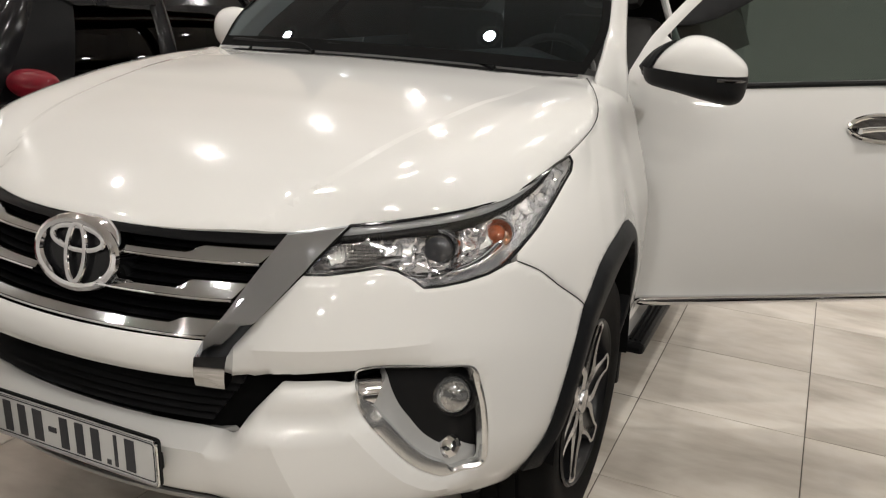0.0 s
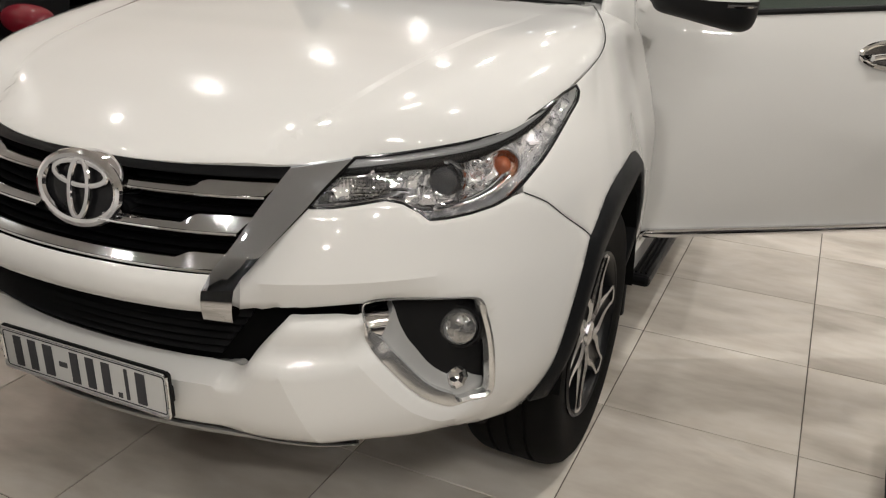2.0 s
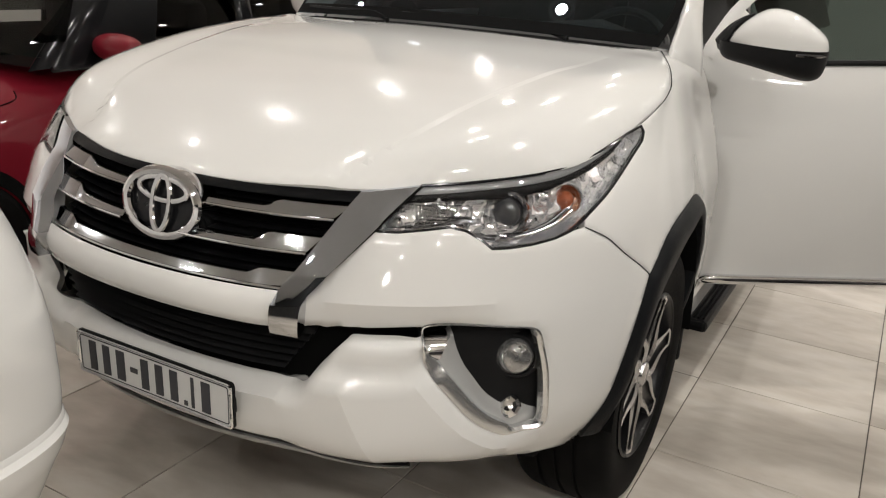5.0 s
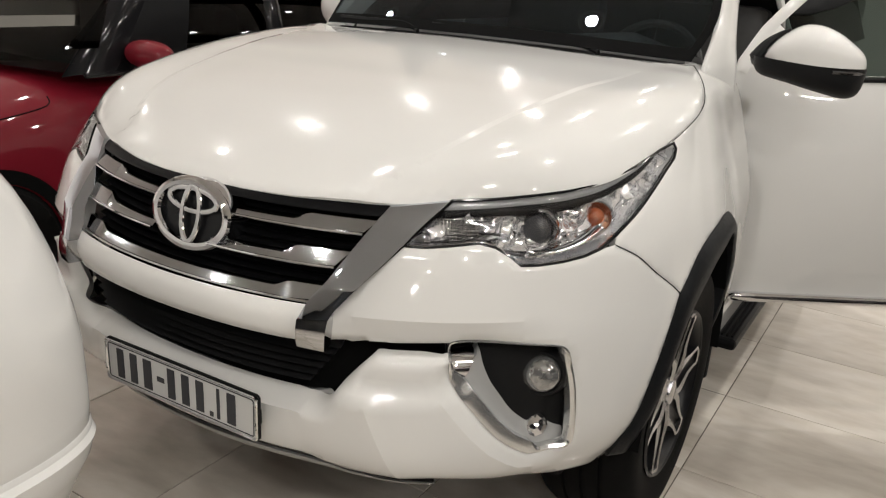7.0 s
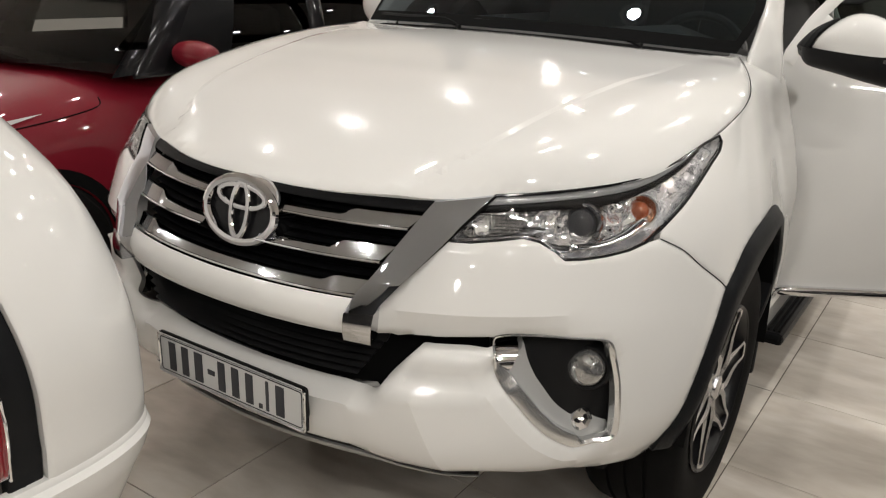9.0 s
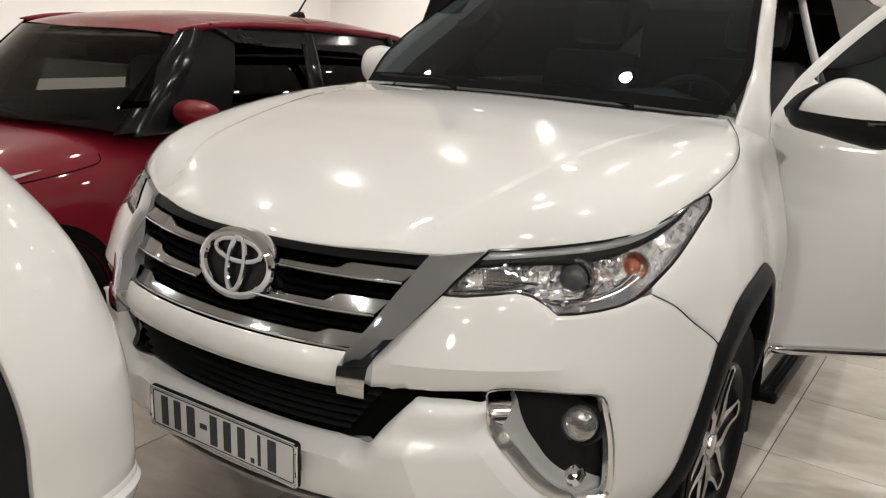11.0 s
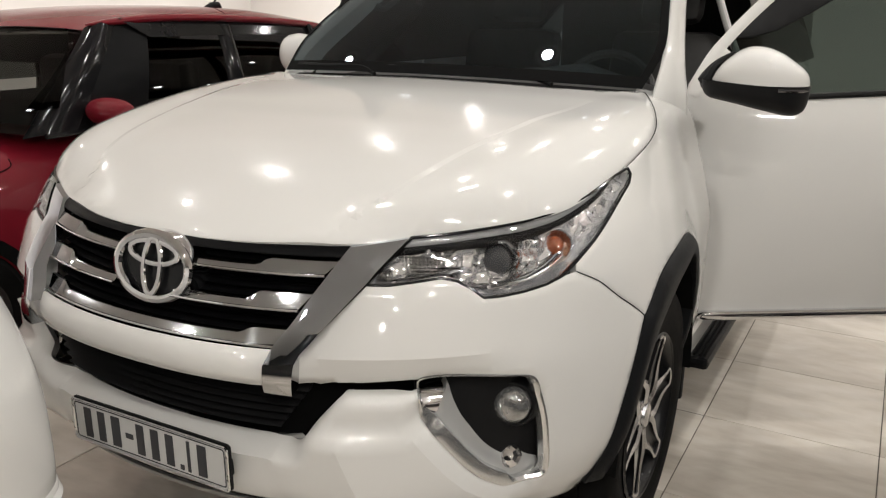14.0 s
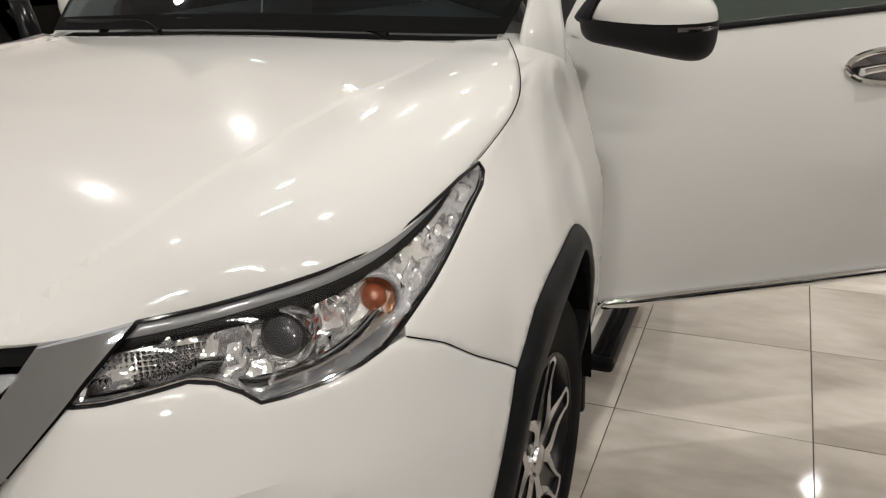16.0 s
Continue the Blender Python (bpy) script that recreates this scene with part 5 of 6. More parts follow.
put("window_frame", grid_mesh("window_frame", frame_fn, 40, 6, WHITE), door, "white window frame")
# black sheet paints the dark upper reflection in the door glass
put("sail_panel", sheet("sail_panel", [Vector(p) for p in ((0.045, 1.407), (0.10, 1.455), (0.24, 1.57), (0.30, 1.61), (0.62, 1.685), (0.66, 1.67), (0.44, 1.56), (0.30, 1.482), (0.20, 1.435), (0.12, 1.412))], lambda s, z: door_skin(s, z, -0.006), BLACK, step=0.03, roll=0.002, flange=0.01), door, "black sheet for the dark reflection in the window corner")
pane = put("door_glass", sheet("door_glass", [Vector(p) for p in ((0.05, 1.205), (1.0, 1.235), (0.95, 1.72), (0.6, 1.70), (0.34, 1.64), (0.2, 1.53), (0.05, 1.40))], lambda s, z: door_skin(s, z, -0.016), DOORPANE, step=0.05, roll=0, flange=0), door, "green tinted door glass")
pane.visible_shadow = False
door_line([(0.20, 1.226), (0.4, 1.237), (0.8, 1.257), (1.08, 1.262)], 0.010, "belt_seal", BLACK, 0.004)
strip_pts = [(-0.02, 0.478), (0.04, 0.486), (0.15, 0.489), (0.5, 0.500), (1.03, 0.520)]
put("chrome_strip", mesh_from(tube([door_skin(s, z + 0.012, 0.012) for s, z in spline(strip_pts, 6)], [0.003, 0.007, 0.011, 0.014] + [0.017] * 21, 14, False, 1.0), "chrome_strip", CHROME), door, "chrome strip along the lower edge")
hc = [(0.655, 1.106), (0.70, 1.112), (0.78, 1.116), (0.86, 1.116)]
hb = put("door_handle", mesh_from(tube([door_skin(s, z, 0.040) for s, z in spline(hc, 5)], [0.018] + [0.017] * 14 + [0.018], 10, False, 0.6), "door_handle", CHROME), door, "chrome door handle")
# flat dark disc paints the shade inside the handle cup; no hollow is cut
rec = bmesh.new()
rec.faces.new([rec.verts.new(door_skin(0.765 + 0.122 * math.cos(t), 1.110 + 0.040 * math.sin(t), 0.003)) for t in [2 * math.pi * k / 40 for k in range(40)]])
put("handle_recess", mesh_from(rec, "handle_recess", DARKCHROME, False), hb, "smoked disc painting the shaded hollow of the handle cup")
put("handle_cup", mesh_from(tube([door_skin(0.765 + 0.125 * math.cos(t), 1.110 + 0.042 * math.sin(t), 0.004) for t in [2 * math.pi * k / 40 for k in range(40)]], 0.009, 8, True), "handle_cup", CHROME), hb, "chrome handle surround")


MIR = Matrix(((0.875, 0.137, 0, 1.001), (0.121, -0.99, 0, 1.31), (0, 0, 0.93, 1.305), (0, 0, 0, 1)))  # local: across, to the front, up
CAP_T = [(-0.142, 0.002), (-0.125, 0.035), (-0.095, 0.068), (-0.045, 0.101), (0.008, 0.107), (0.060, 0.091), (0.100, 0.067), (0.132, 0.043), (0.146, 0.022), (0.150, 0.0)]
LOW_T = [(-0.172, 0.0), (-0.168, 0.030), (-0.150, 0.050), (-0.120, 0.058), (-0.060, 0.066), (0.030, 0.080), (0.100, 0.090), (0.135, 0.078), (0.148, 0.050), (0.153, 0.0)]


def mirror_body(name, mat, table, sign):
    """One half of the mirror housing, above or below its parting line."""
    x0, x1 = table[0][0], table[-1][0]

    def fn(a, b):
        f = 0.5 - 0.5 * math.cos(math.pi * b)
        x = x0 + (x1 - x0) * f
        half = 0.095 * max(1 - abs(2 * f - 1) ** 2.6, 0.0) ** 0.5 * (1.0 if sign > 0 else 0.97)
        t = math.pi * a
        c = math.cos(t)
        z = -0.004 - 0.008 * smooth01(-0.15, 0.05, x) + sign * curve_at(x, table) * max(math.sin(t), 0.0) ** 0.62
        return MIR @ Vector((x, half * math.copysign(abs(c) ** 0.8, c), z))
    return grid_mesh(name, fn, 28, 40, mat)


mc = put("door_mirror", mirror_body("door_mirror", BLACK, LOW_T, -1), door, "white and black door mirror")
put("mirror_cap", mirror_body("mirror_cap", WHITE, CAP_T, 1), mc, "white painted mirror cap")
put("mirror_foot", mesh_from(tube(spline([MIR @ Vector(p) for p in ((-0.170, -0.02, -0.014), (-0.146, -0.04, 0.026), (-0.112, -0.05, 0.056), (-0.080, -0.05, 0.076))], 5), [0.018, 0.018, 0.017, 0.016, 0.015, 0.014, 0.013, 0.012, 0.011, 0.010, 0.009, 0.008, 0.007, 0.006, 0.005, 0.004], 8), "mirror_foot", BLACK), mc)
put("mirror_arm", mesh_from(tube([MIR @ Vector(p) for p in ((-0.150, -0.20, -0.030), (-0.135, -0.10, -0.032), (-0.11, 0.0, -0.034))], [0.040, 0.036, 0.030], 12, False, 0.7), "mirror_arm", BLACK), mc)
put("indicator", mesh_from(tube(spline([MIR @ Vector(p) for p in ((0.055, 0.083, -0.024), (0.095, 0.072, -0.024), (0.122, 0.052, -0.025), (0.138, 0.025, -0.026))], 5), 0.009, 8, False, 0.7), "indicator", DARKCHROME), mc, "smoked indicator lens")
# far-side mirror
fm = put("door_mirror", grid_mesh("door_mirror", lambda a, b: Vector((-0.892 - 0.088 * math.cos(math.pi * b), 1.66 + 0.085 * math.sin(math.pi * b) * math.cos(2 * math.pi * a), 1.30 + 0.085 * math.sin(math.pi * b) ** 0.6 * math.sin(2 * math.pi * a))), 24, 16, WHITE, True), suv, "white door mirror on the far side")
put("mirror_arm", mesh_from(tube([(-0.83, 1.66, 1.235), (-0.93, 1.65, 1.25)], 0.03, 10), "mirror_arm", BLACK), fm)

# the far front corner stands a little further forward
for ob in [o for c in suv.children for o in (c, *c.children, *[g for k in c.children for g in k.children])]:
    xs = [v.co for v in ob.data.vertices if v.co.x < -0.40 and v.co.y < 1.0]
    for co in xs:
        co.y -= 0.07 * smooth01(0.40, 0.80, -co.x) * (1 - smooth01(0.35, 1.0, co.y))
    if xs:
        ob.data.update()

# ---- the red hatchback beside it ----
RCX, RHW = -2.50, 0.845
red = thing("hatchback_car", "dark red hatchback with black pillars parked beside the SUV", "car", (RCX, 1.6, 0))
RTOP = [(-0.16, 0.50), (-0.10, 0.68), (0.05, 0.80), (0.40, 0.90), (0.85, 0.975), (1.2, 0.99), (2.6, 1.00), (3.4, 0.98), (3.62, 0.80)]
RHALF = [(-0.16, 0.55), (-0.05, 0.72), (0.2, 0.81), (0.6, 0.84), (1.2, 0.845), (3.0, 0.84), (3.62, 0.70)]


def red_body(a, b):
    y = -0.16 + 3.78 * a
    hw, zt = curve_at(y, RHALF), curve_at(y, RTOP)
    t = math.pi * b
    c, s = math.cos(t), math.sin(t)
    x = hw * math.copysign(abs(c) ** 0.42, c)
    z = 0.26 + (zt - 0.26) * max(s, 0) ** 0.40
    x *= 1 - 0.035 * smooth01(0.55, 0.26, z)
    return Vector((RCX + x, y, z))


put("body", grid_mesh("body", red_body, 60, 56, RED), red, "dark red metallic body")


def red_house(a, b, y0, y1, lift=0.0):
    """The upper body: b runs from the left belt over the roof to the right belt."""
    t = math.pi * b
    c, s = math.cos(t), max(math.sin(t), 0)
    hw = 0.80
    x = hw * math.copysign(abs(c) ** 0.55, c)
    h = s ** 0.62
    zr = 1.425 - 0.04 * smooth01(0.5, 1.0, a)
    z = 0.965 + (zr + lift - 0.965) * h
    x *= 1 - 0.13 * h
    y = (0.78 + 0.66 * h) * (1 - a) + (3.42 - 0.40 * h) * a
    return Vector((RCX + x, y, z))


REDFAR = clear_glass("grey_side_glass", (0.14, 0.147, 0.143), 0.3, 1.45)
put("side_window", grid_mesh("side_window", lambda a, b: red_house(a, 0.03 + 0.47 * b, 0, 1), 40, 24, DARKPANE), red, "dark tinted side windows")
put("side_window", grid_mesh("side_window", lambda a, b: red_house(a, 0.50 + 0.47 * b, 0, 1), 40, 24, REDFAR), red, "grey side windows of the far flank")


def roof_red(a, b):
    f = 2 * b - 1
    x = 0.645 * f
    y0 = 1.20 + 0.17 * abs(f) ** 2.2
    y = y0 + (3.22 - 0.12 * f * f - y0) * a
    z = curve_at(y, [(1.18, 1.385), (1.35, 1.432), (1.6, 1.468), (2.1, 1.495), (2.7, 1.488), (3.25, 1.43)]) - 0.058 * abs(f) ** 3
    return Vector((RCX + x, y, z))


put("roof", grid_mesh("roof", roof_red, 40, 24, RED), red, "red roof")
put("headliner", grid_mesh("headliner", lambda a, b: roof_red(0.02 + 0.96 * a, 0.02 + 0.96 * b) - Vector((0, 0, 0.03)), 24, 14, SEATGREY), red, "dark roof lining")
# windscreen and its black pillars
WSB, WST = [(-0.76, 0.95, 0.965), (-0.4, 0.80, 0.985), (0, 0.76, 0.99), (0.4, 0.80, 0.985), (0.76, 0.95, 0.965)], [(-0.64, 1.37, 1.365), (-0.35, 1.25, 1.375), (0, 1.20, 1.378), (0.35, 1.25, 1.375), (0.64, 1.37, 1.365)]
wb, wt = spline(WSB, 6), spline(WST, 6)
RSCREEN = clear_glass("grey_screen_glass", (0.17, 0.175, 0.165), 0.6, 1.5)
put("windscreen", grid_mesh("windscreen", lambda a, b: Vector((RCX, -0.02, 0.012)) + wb[int(round(a * 24))].lerp(wt[int(round(a * 24))], b), 25, 10, RSCREEN), red, "grey tinted windscreen")
for sx in (-1, 1):
    edge = [Vector((RCX + sx * 0.735, 0.935, 0.955)), Vector((RCX + sx * 0.635, 1.365, 1.392))]
    mid = [Vector((RCX + sx * 0.800, 1.14, 0.955)), Vector((RCX + sx * 0.672, 1.50, 1.412))]
    back = [Vector((RCX + sx * 0.826, 1.50, 0.965)), Vector((RCX + sx * 0.694, 1.66, 1.412))]

    def patch(p, q, a, b, swell):
        out = Vector((sx * 0.75, -0.45, 0.45)) * swell * math.sin(math.pi * b)
        return p[0].lerp(p[1], a).lerp(q[0].lerp(q[1], a), b) + out + Vector((sx * 0.022 * math.sin(math.pi * a), 0, 0.012 * math.sin(math.pi * a)))

    put("a_pillar", grid_mesh("a_pillar", lambda a, b: patch(edge, mid, a, b, 0.030), 16, 10, GLOSSBLACK), red, "gloss black windscreen pillar")
    put("quarter_trim", grid_mesh("quarter_trim", lambda a, b: patch(mid, back, a, b, 0.004), 14, 6, DEEPBLACK), red, "black window corner")
    if sx > 0:
        put("window_header", grid_mesh("window_header", lambda a, b: Vector((RCX + sx * (0.690 + 0.045 * b), 1.50 + 1.64 * a + 0.14 * b * (1 - a), 1.436 - 0.085 * b - 0.05 * smooth01(0.6, 1.0, a))), 16, 4, GLOSSBLACK), red, "black strip over the side windows")
    put("b_pillar", mesh_from(tube(spline([(RCX + sx * 0.815, 2.12, 0.97), (RCX + sx * 0.785, 2.14, 1.18), (RCX + sx * 0.70, 2.16, 1.40)], 6), 0.045, 10, False, 0.4), "b_pillar", GLOSSBLACK), red, "gloss black door pillar")
    put("c_pillar", mesh_from(tube(spline([(RCX + sx * 0.81, 2.95, 0.97), (RCX + sx * 0.775, 2.93, 1.18), (RCX + sx * 0.69, 2.88, 1.40)], 6), 0.05, 10, False, 0.4), "c_pillar", GLOSSBLACK), red)
    put("roof_edge", mesh_from(tube(spline([(RCX + sx * 0.655, 1.36, 1.405), (RCX + sx * 0.69, 1.75, 1.435), (RCX + sx * 0.70, 2.3, 1.432), (RCX + sx * 0.69, 2.9, 1.40), (RCX + sx * 0.66, 3.1, 1.36)], 6), [0.006, 0.014, 0.021, 0.026] + [0.028] * 17 + [0.026, 0.021, 0.014, 0.006], 10, False, 0.7), "roof_edge", RED), red)
    put("belt_strip", mesh_from(tube(spline([(RCX + sx * 0.80, 1.0, 0.965), (RCX + sx * 0.825, 2.0, 0.975), (RCX + sx * 0.81, 3.2, 0.975)], 6), 0.012, 6), "belt_strip", GLOSSBLACK), red)
    mm = grid_mesh("door_mirror", lambda a, b: Vector((RCX + sx * (0.915 - 0.125 * math.cos(math.pi * b)), 1.235 + 0.070 * math.sin(math.pi * b) ** 0.7 * math.cos(2 * math.pi * a), 1.050 + 0.062 * math.sin(math.pi * b) ** 0.6 * math.sin(2 * math.pi * a))), 24, 16, RED, True)
    put("door_mirror", mm, red, "glossy red door mirror")
    put("headlamp", grid_mesh("headlamp", lambda a, b: red_body(0.060 + 0.145 * a, (0.205 + 0.07 * b * (1 - a) + 0.03 * a) if sx > 0 else (0.795 - 0.07 * b * (1 - a) - 0.03 * a)) + Vector((sx * 0.006, -0.004, 0.006)), 12, 6, CLEARLENS), red, "clear swept headlamp")
    # no arches are cut; black rings on the body paint their shaded hollows
    put("wheel_arch", mesh_from(lathe([(sx * 0.848 + RCX, 0.355), (sx * 0.850 + RCX, 0.33), (sx * 0.70 + RCX, 0.33)], 40, "x", (0, 0.52, 0.30)), "wheel_arch", HOLEBLACK), red)
    for wy in (0.52, 2.95):
        wv = put("wheel", mesh_from(lathe([(RCX + sx * 0.855, 0.20), (RCX + sx * 0.862, 0.23), (RCX + sx * 0.860, 0.27), (RCX + sx * 0.84, 0.295), (RCX + sx * 0.80, 0.30), (RCX + sx * 0.68, 0.30), (RCX + sx * 0.66, 0.26)], 48, "x", (0, wy, 0.30)), "wheel", RUBBER), red, "black tyre on a dark alloy rim")
        put("rim", mesh_from(lathe([(RCX + sx * 0.852, 0.205), (RCX + sx * 0.84, 0.19), (RCX + sx * 0.80, 0.18), (RCX + sx * 0.79, 0.0)], 40, "x", (0, wy, 0.30)), "rim", ALLOYDARK), wv)
        put("arch_lining", mesh_from(lathe([(RCX + sx * 0.8535, 0.30), (RCX + sx * 0.8535, 0.345)], 48, "x", (0, wy, 0.30)), "arch_lining", HOLEBLACK), red)
# black tubes for the shade in the seams of hood and door
for sx in (-1, 1):
    line = [red_body(a, (b if sx > 0 else 1 - b)) + Vector((sx * 0.001, 0, 0.001)) for a, b in ((0.10, 0.24), (0.16, 0.215), (0.22, 0.205), (0.265, 0.215), (0.272, 0.25))]
    put("hood_gap", mesh_from(tube(spline(line, 5), 0.0028, 4), "hood_gap", HOLEBLACK), red)
    line = [Vector((RCX + sx * (curve_at(1.15, RHALF) * f + 0.001), 1.15 + d, z)) for f, d, z in ((0.985, 0, 0.90), (0.995, 0.01, 0.75), (0.995, 0.02, 0.55), (0.985, 0.03, 0.35))]
    put("door_gap", mesh_from(tube(spline(line, 5), 0.003, 4), "door_gap", HOLEBLACK), red)
put("antenna_base", mesh_from(tube([(-2.42, 2.66, 1.480), (-2.42, 2.72, 1.500), (-2.42, 2.78, 1.508), (-2.42, 2.80, 1.490)], [0.012, 0.022, 0.018, 0.01], 10), "antenna_base", BLACK), red)
put("antenna_rod", mesh_from(tube([(-2.42, 2.73, 1.50), (-2.42, 2.90, 1.70), (-2.42, 3.00, 1.80)], [0.006, 0.005, 0.004], 6), "antenna_rod", BLACK), red, "thin black roof aerial")
# dark sheet over the whole cabin at belt height, for its shaded inside
def red_deck(a, b):
    y, f = 0.83 + 2.45 * a, 2 * b - 1
    return Vector((RCX + 0.745 * f, y + 0.14 * f * f * (1 - a), 1.010 + 0.035 * smooth01(0.35, 0.05, abs(a - 0.12)) * (1 - f * f)))


put("dashboard", grid_mesh("dashboard", red_deck, 30, 16, DASHBLACK), red, "black sheet closing the cabin at belt height, raised at the dashboard")
put("rear_seat", mesh_from(block(RCX - 0.64, RCX + 0.64, 2.6, 2.78, 0.45, 1.30, 0.06), "rear_seat", SEATGREY), red)
for sx in (-0.36, 0.36):
    put("seat", mesh_from(block(RCX + sx - 0.22, RCX + sx + 0.22, 1.95, 2.12, 0.5, 1.22, 0.06), "seat", SEATGREY), red)
put("inner_mirror", mesh_from(block(RCX - 0.11, RCX + 0.11, 1.24, 1.27, 1.25, 1.31, 0.012), "inner_mirror", BLACK, False), red)
put("wiper", mesh_from(tube(spline([(RCX + 0.35, 0.80, 1.0), (RCX + 0.05, 0.82, 1.02), (RCX - 0.3, 0.86, 1.035)], 6), 0.008, 6), "wiper", BLACK), red, "black wiper at rest")

# ---- the rear corner of a white car in front ----
CX = [(0.28, -0.12), (0.42, -0.05), (0.55, 0.010), (0.585, 0.023), (0.603, 0.022), (0.613, 0.010), (0.645, 0.009), (0.69, 0.006), (0.83, -0.036), (0.96, -0.131), (1.08, -0.216), (1.18, -0.281), (1.28, -0.33), (1.42, -0.46)]
CY = [(0.28, -0.60), (0.42, -0.585), (0.55, -0.565), (0.585, -0.556), (0.60, -0.552), (0.645, -0.55), (0.69, -0.551), (0.83, -0.563), (0.96, -0.583), (1.08, -0.616), (1.18, -0.676), (1.28, -0.75), (1.42, -0.86)]
CRX = [(0.28, 0.14), (0.65, 0.14), (0.80, 0.19), (0.96, 0.27), (1.08, 0.30), (1.42, 0.30)]
CRY = [(0.28, 0.265), (0.65, 0.265), (0.83, 0.28), (1.0, 0.30), (1.42, 0.30)]
nearcar = thing("sedan_car", "white parked car with red tail lamp, its rear corner close by", "car", (-1.4, -1.3, 0))


def corner(v, z, off=0.0):
    """Plan line at a height: v < 0 along the tail, 0 to 1 round the corner, above 1 along the flank."""
    cx, cy, rx, ry = (curve_at(z, t) for t in (CX, CY, CRX, CRY))
    if v < 0:
        return Vector((cx + rx + off - 0.05 * smooth01(0, 1.2, -v), cy + v, z))
    if v <= 1:
        t = v * math.pi / 2
        c, q = math.cos(t), math.sin(t)
        k = 1 / (c**2.3 + q**2.3) ** (1 / 2.3)
        return Vector((cx + (rx + off) * c * k, cy + (ry + off) * q * k, z))
    return Vector((cx - (v - 1), cy + ry + off, z))


def rect(v0, v1, z0, z1):
    return [Vector(p) for p in ((v0, z0), (v1, z0), (v1, z1), (v0, z1))]


def quarter(v, z):
    return corner(v, z)


put("quarter_panel", sheet("quarter_panel", [Vector(p) for p in ((0.0, 0.618), (3.6, 0.618), (3.6, 1.20), (2.0, 1.20), (1.4, 1.40), (0.0, 1.40))], quarter, WHITE2, step=0.04, roll=0.005, flange=0.02), nearcar, "white rear quarter panel")
put("bumper", sheet("bumper", rect(-0.9, 3.6, 0.30, 0.626), lambda v, z: corner(v, z, 0.003), WHITE2, step=0.03, roll=0.006, flange=0.02, lines=[[(-0.88, z), (3.58, z)] for z in (0.603, 0.613)]), nearcar, "white rear bumper with a ledge")
put("black_seal", sheet("black_seal", rect(-0.062, -0.002, 0.58, 1.40), lambda v, z: corner(v, z, -0.012), CLAD, step=0.025, roll=0.004, flange=0.02), nearcar, "black upright gap seal")
def lamp_bulge(z):
    return 0.006 + 0.014 * math.sin(math.pi * min(max((z - 0.66) / 0.36, 0), 1))


lamp = put("tail_lamp", sheet("tail_lamp", [Vector(p) for p in ((-0.30, 0.67), (-0.068, 0.67), (-0.068, 0.90), (-0.085, 0.99), (-0.13, 1.02), (-0.30, 1.02))], lambda v, z: corner(v, z, lamp_bulge(z)), REDLENS, step=0.025, roll=0.006, flange=0.02), nearcar, "red and clear tail lamp")
put("clear_lens", sheet("clear_lens", [Vector(p) for p in ((-0.30, 0.672), (-0.086, 0.672), (-0.090, 0.80), (-0.105, 0.855), (-0.15, 0.80), (-0.19, 0.775), (-0.30, 0.77))], lambda v, z: corner(v, z, lamp_bulge(z) + 0.004), CLEARLENS, step=0.02, roll=0.003, flange=0.006), lamp, "clear reversing lens")
put("clear_lens", sheet("clear_lens", [Vector(p) for p in ((-0.30, 0.90), (-0.15, 0.90), (-0.125, 0.94), (-0.15, 0.99), (-0.30, 0.99))], lambda v, z: corner(v, z, lamp_bulge(z) + 0.004), CLEARLENS, step=0.02, roll=0.003, flange=0.006), lamp, "clear upper lens")
put("chrome_line", mesh_from(tube([corner(-0.070, z, 0.006 + lamp_bulge(z)) for z in [0.67 + 0.04 * k for k in range(7)]], 0.003, 6), "chrome_line", CHROME), lamp)
put("tailgate", sheet("tailgate", rect(-0.95, -0.066, 0.664, 1.40), lambda v, z: corner(v, z, 0.0), WHITE2, step=0.05, roll=0.005, flange=0.02), nearcar, "white tailgate")
NEAR_SIDE = [(z, curve_at(z, CY) + curve_at(z, CRY) - 0.03) for z in (0.30, 0.45, 0.60, 0.72, 0.83, 0.96, 1.08, 1.16)]
MIDY = -1.13


def near_hull(a, b):
    """The closed hull inside the panels: up the near flank, over the deck, down the far flank."""
    x = -3.75 + 3.70 * a
    k = b * 2 * len(NEAR_SIDE)
    i = min(int(round(k)), 2 * len(NEAR_SIDE))
    if i < len(NEAR_SIDE):
        z, y = NEAR_SIDE[i]
    elif i == len(NEAR_SIDE):
        z, y = 1.19, MIDY
    else:
        z, y = NEAR_SIDE[2 * len(NEAR_SIDE) - i]
        y = 2 * MIDY - y
    nose_in = smooth01(-3.2, -3.75, x)
    z = 0.30 + (z - 0.30) * (1 - 0.30 * smooth01(-2.3, -3.75, x) - 0.25 * nose_in)
    if a == 0 or a == 1:
        y, z = MIDY, 0.5
    return Vector((x, MIDY + (y - MIDY) * (1 - 0.22 * nose_in), z))


def near_house(a, b):
    c, s = math.cos(math.pi * b), max(math.sin(math.pi * b), 0)
    h = s ** 0.6
    return Vector(((-2.6 + 0.75 * h) * (1 - a) + (-0.55 - 0.30 * h) * a, MIDY + 0.66 * math.copysign(abs(c) ** 0.55, c) * (1 - 0.14 * h), 1.13 + 0.40 * h))


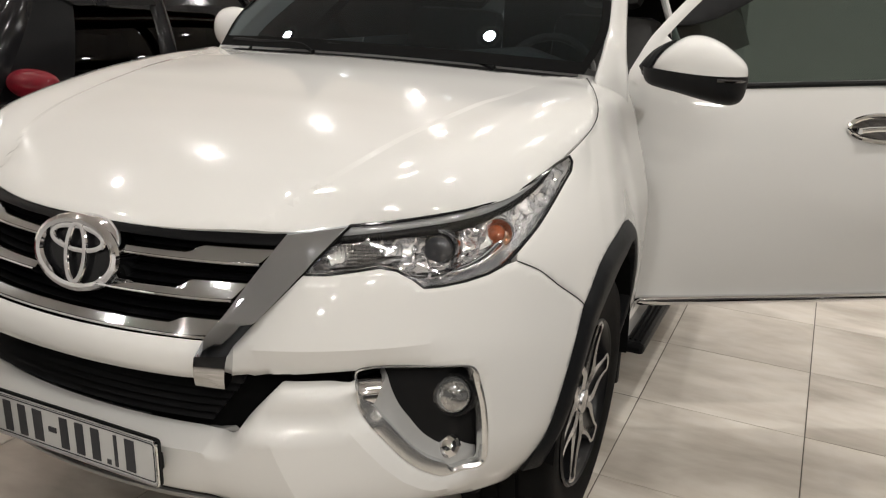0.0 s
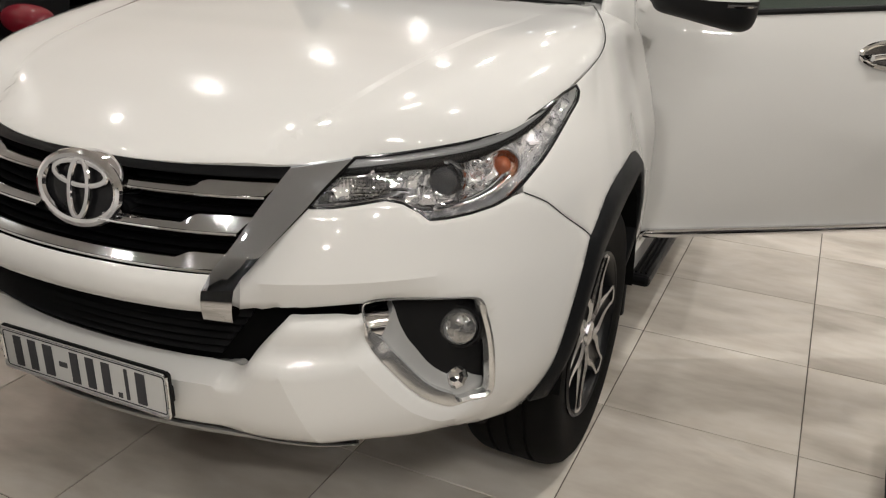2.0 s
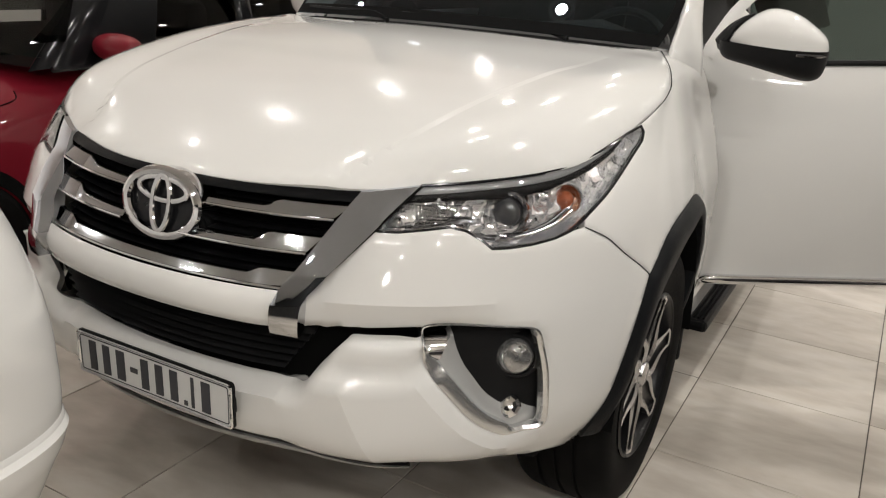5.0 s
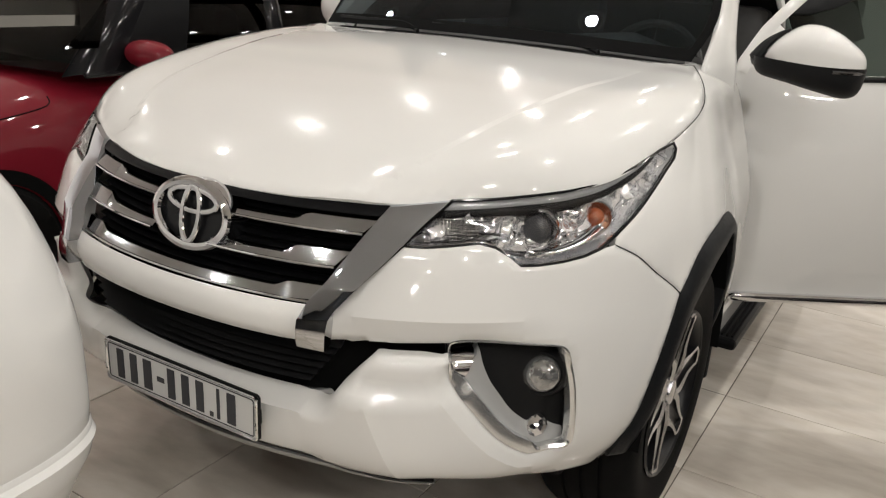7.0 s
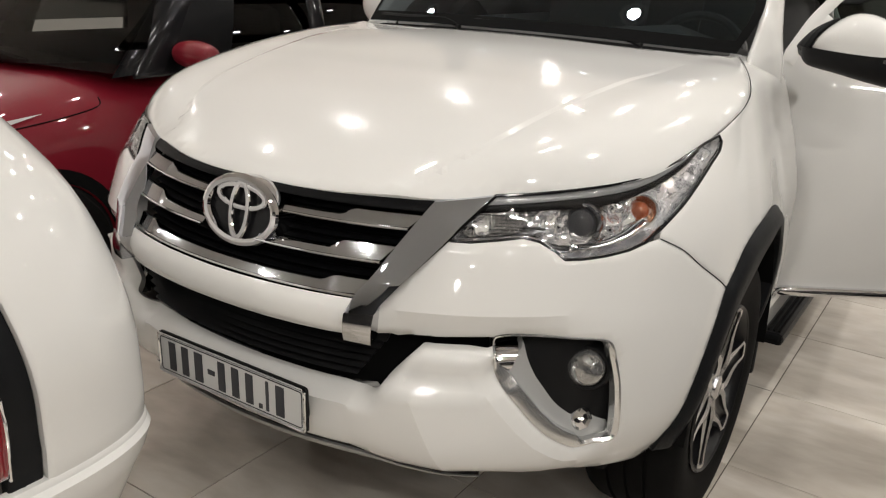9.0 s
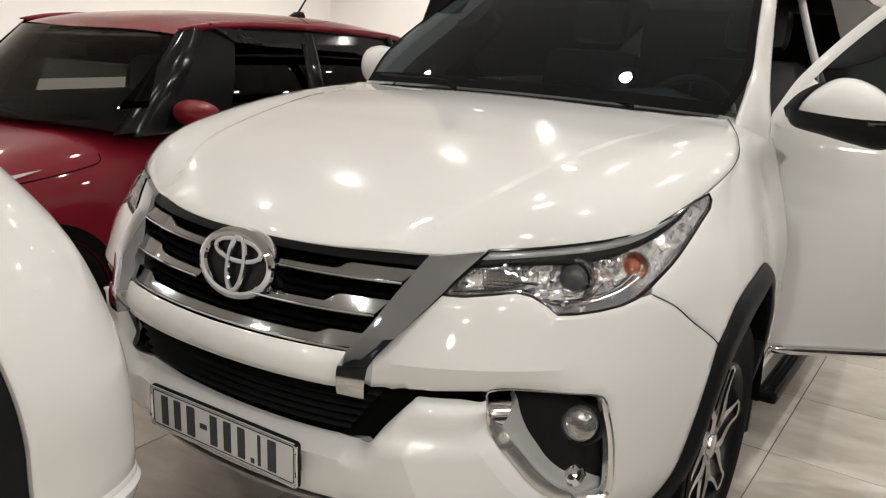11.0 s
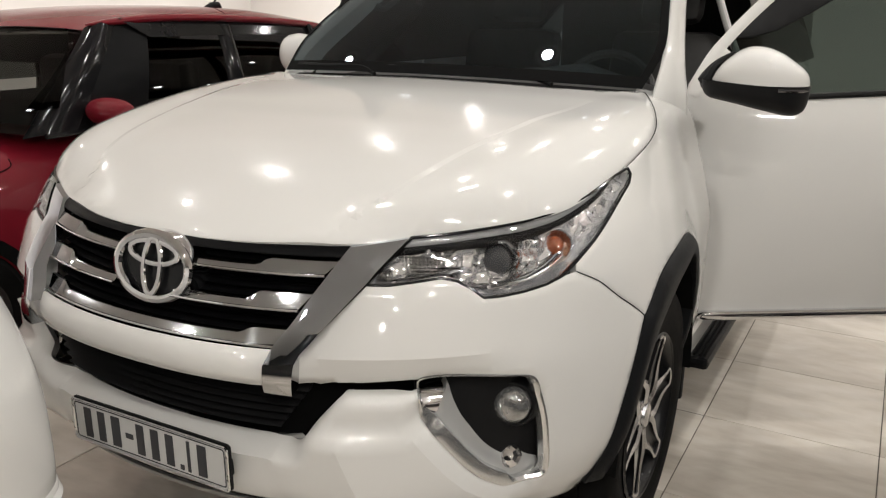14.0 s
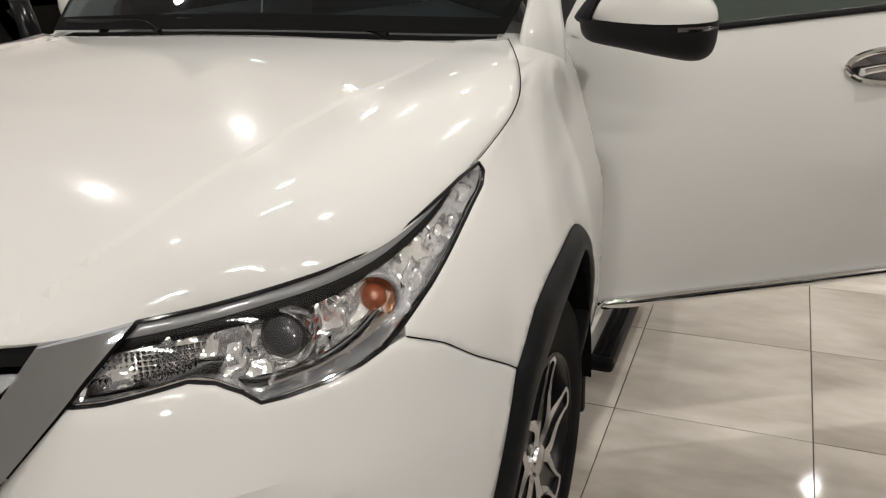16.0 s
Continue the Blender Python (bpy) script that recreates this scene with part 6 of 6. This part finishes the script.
put("body", grid_mesh("body", near_hull, 40, 17, WHITE2), nearcar, "white hull")
put("glasshouse", grid_mesh("glasshouse", lambda a, b: near_house(a, 0.03 + 0.94 * b), 30, 32, GLOSSBLACK), nearcar, "dark tinted windows")
put("roof", grid_mesh("roof", lambda a, b: near_house(a, 0.30 + 0.40 * b) + Vector((0, 0, 0.006)), 30, 20, WHITE2), nearcar)
for wx in (-0.75, -3.0):
    wv = put("wheel", mesh_from(lathe([(-0.36, 0.20), (-0.345, 0.24), (-0.35, 0.28), (-0.37, 0.305), (-0.54, 0.305), (-0.56, 0.26)], 48, "y", (wx, 0, 0.305)), "wheel", RUBBER), nearcar, "black tyre")
    put("rim", mesh_from(lathe([(-0.355, 0.205), (-0.37, 0.19), (-0.41, 0.0)], 40, "y", (wx, 0, 0.305)), "rim", ALLOYDARK), wv)
put("underbody", mesh_from(block(-3.4, 0.0, -1.75, -0.45, 0.22, 0.32, 0.02), "underbody", DARKROOM, False), nearcar)

# ---- the dark parked car on the other side ----
DCX = 2.545
dark = thing("parked_car", "dark parked car with bright alloy wheels beside the open door", "car", (DCX, -0.3, 0))
DTOP = [(-2.45, 0.55), (-2.30, 0.74), (-1.9, 0.86), (-1.3, 0.95), (-0.9, 1.0), (0.9, 1.02), (1.35, 0.98), (1.58, 0.70)]
DHALF = [(-2.45, 0.55), (-2.2, 0.74), (-1.8, 0.80), (-1.0, 0.82), (0.9, 0.815), (1.58, 0.66)]


def dark_body(a, b):
    y = -2.45 + 4.03 * a
    hw, zt = curve_at(y, DHALF), curve_at(y, DTOP)
    c, s = math.cos(math.pi * b), math.sin(math.pi * b)
    return Vector((DCX + hw * math.copysign(abs(c) ** 0.42, c), y, 0.28 + (zt - 0.28) * max(s, 0) ** 0.40))


def dark_house(a, b):
    c, s = math.cos(math.pi * b), max(math.sin(math.pi * b), 0)
    h = s ** 0.6
    return Vector((DCX + 0.76 * math.copysign(abs(c) ** 0.55, c) * (1 - 0.14 * h), (-1.25 + 0.65 * h) * (1 - a) + (1.42 - 0.35 * h) * a, 0.97 + 0.48 * h))


put("body", grid_mesh("body", dark_body, 48, 40, DARKCAR), dark)
put("glasshouse", grid_mesh("glasshouse", lambda a, b: dark_house(a, 0.03 + 0.94 * b), 30, 32, GLOSSBLACK), dark, "dark tinted windows")
put("roof", grid_mesh("roof", lambda a, b: dark_house(a, 0.30 + 0.40 * b) + Vector((0, 0, 0.006)), 30, 20, DARKCAR), dark)
for sx, wy in ((-1, 1.05), (1, 1.05), (-1, -1.5), (1, -1.5)):
    fx = DCX + sx * 0.855
    wv = put("wheel", mesh_from(lathe([(fx, 0.205), (fx + sx * 0.004, 0.24), (fx, 0.275), (fx - sx * 0.02, 0.302), (fx - sx * 0.05, 0.31), (fx - sx * 0.17, 0.31), (fx - sx * 0.19, 0.26)], 48, "x", (0, wy, 0.31)), "wheel", RUBBER), dark, "black tyre on a bright alloy rim")
    put("rim", mesh_from(lathe([(fx - sx * 0.002, 0.205), (fx - sx * 0.004, 0.196), (fx - sx * 0.02, 0.188), (fx - sx * 0.10, 0.17), (fx - sx * 0.11, 0.0)], 48, "x", (0, wy, 0.31)), "rim", ALLOYDARK), wv)
    for k in range(10):
        t = 2 * math.pi * k / 10
        put("spoke", mesh_from(tube([(fx - sx * 0.035, wy + r * math.cos(t + d), 0.31 + r * math.sin(t + d)) for r, d in ((0.02, 0.3), (0.09, 0.06), (0.198, 0.0))], [0.018, 0.012, 0.010], 6, False, 0.6, Vector((1, 0, 0))), "spoke", ALLOY), wv)
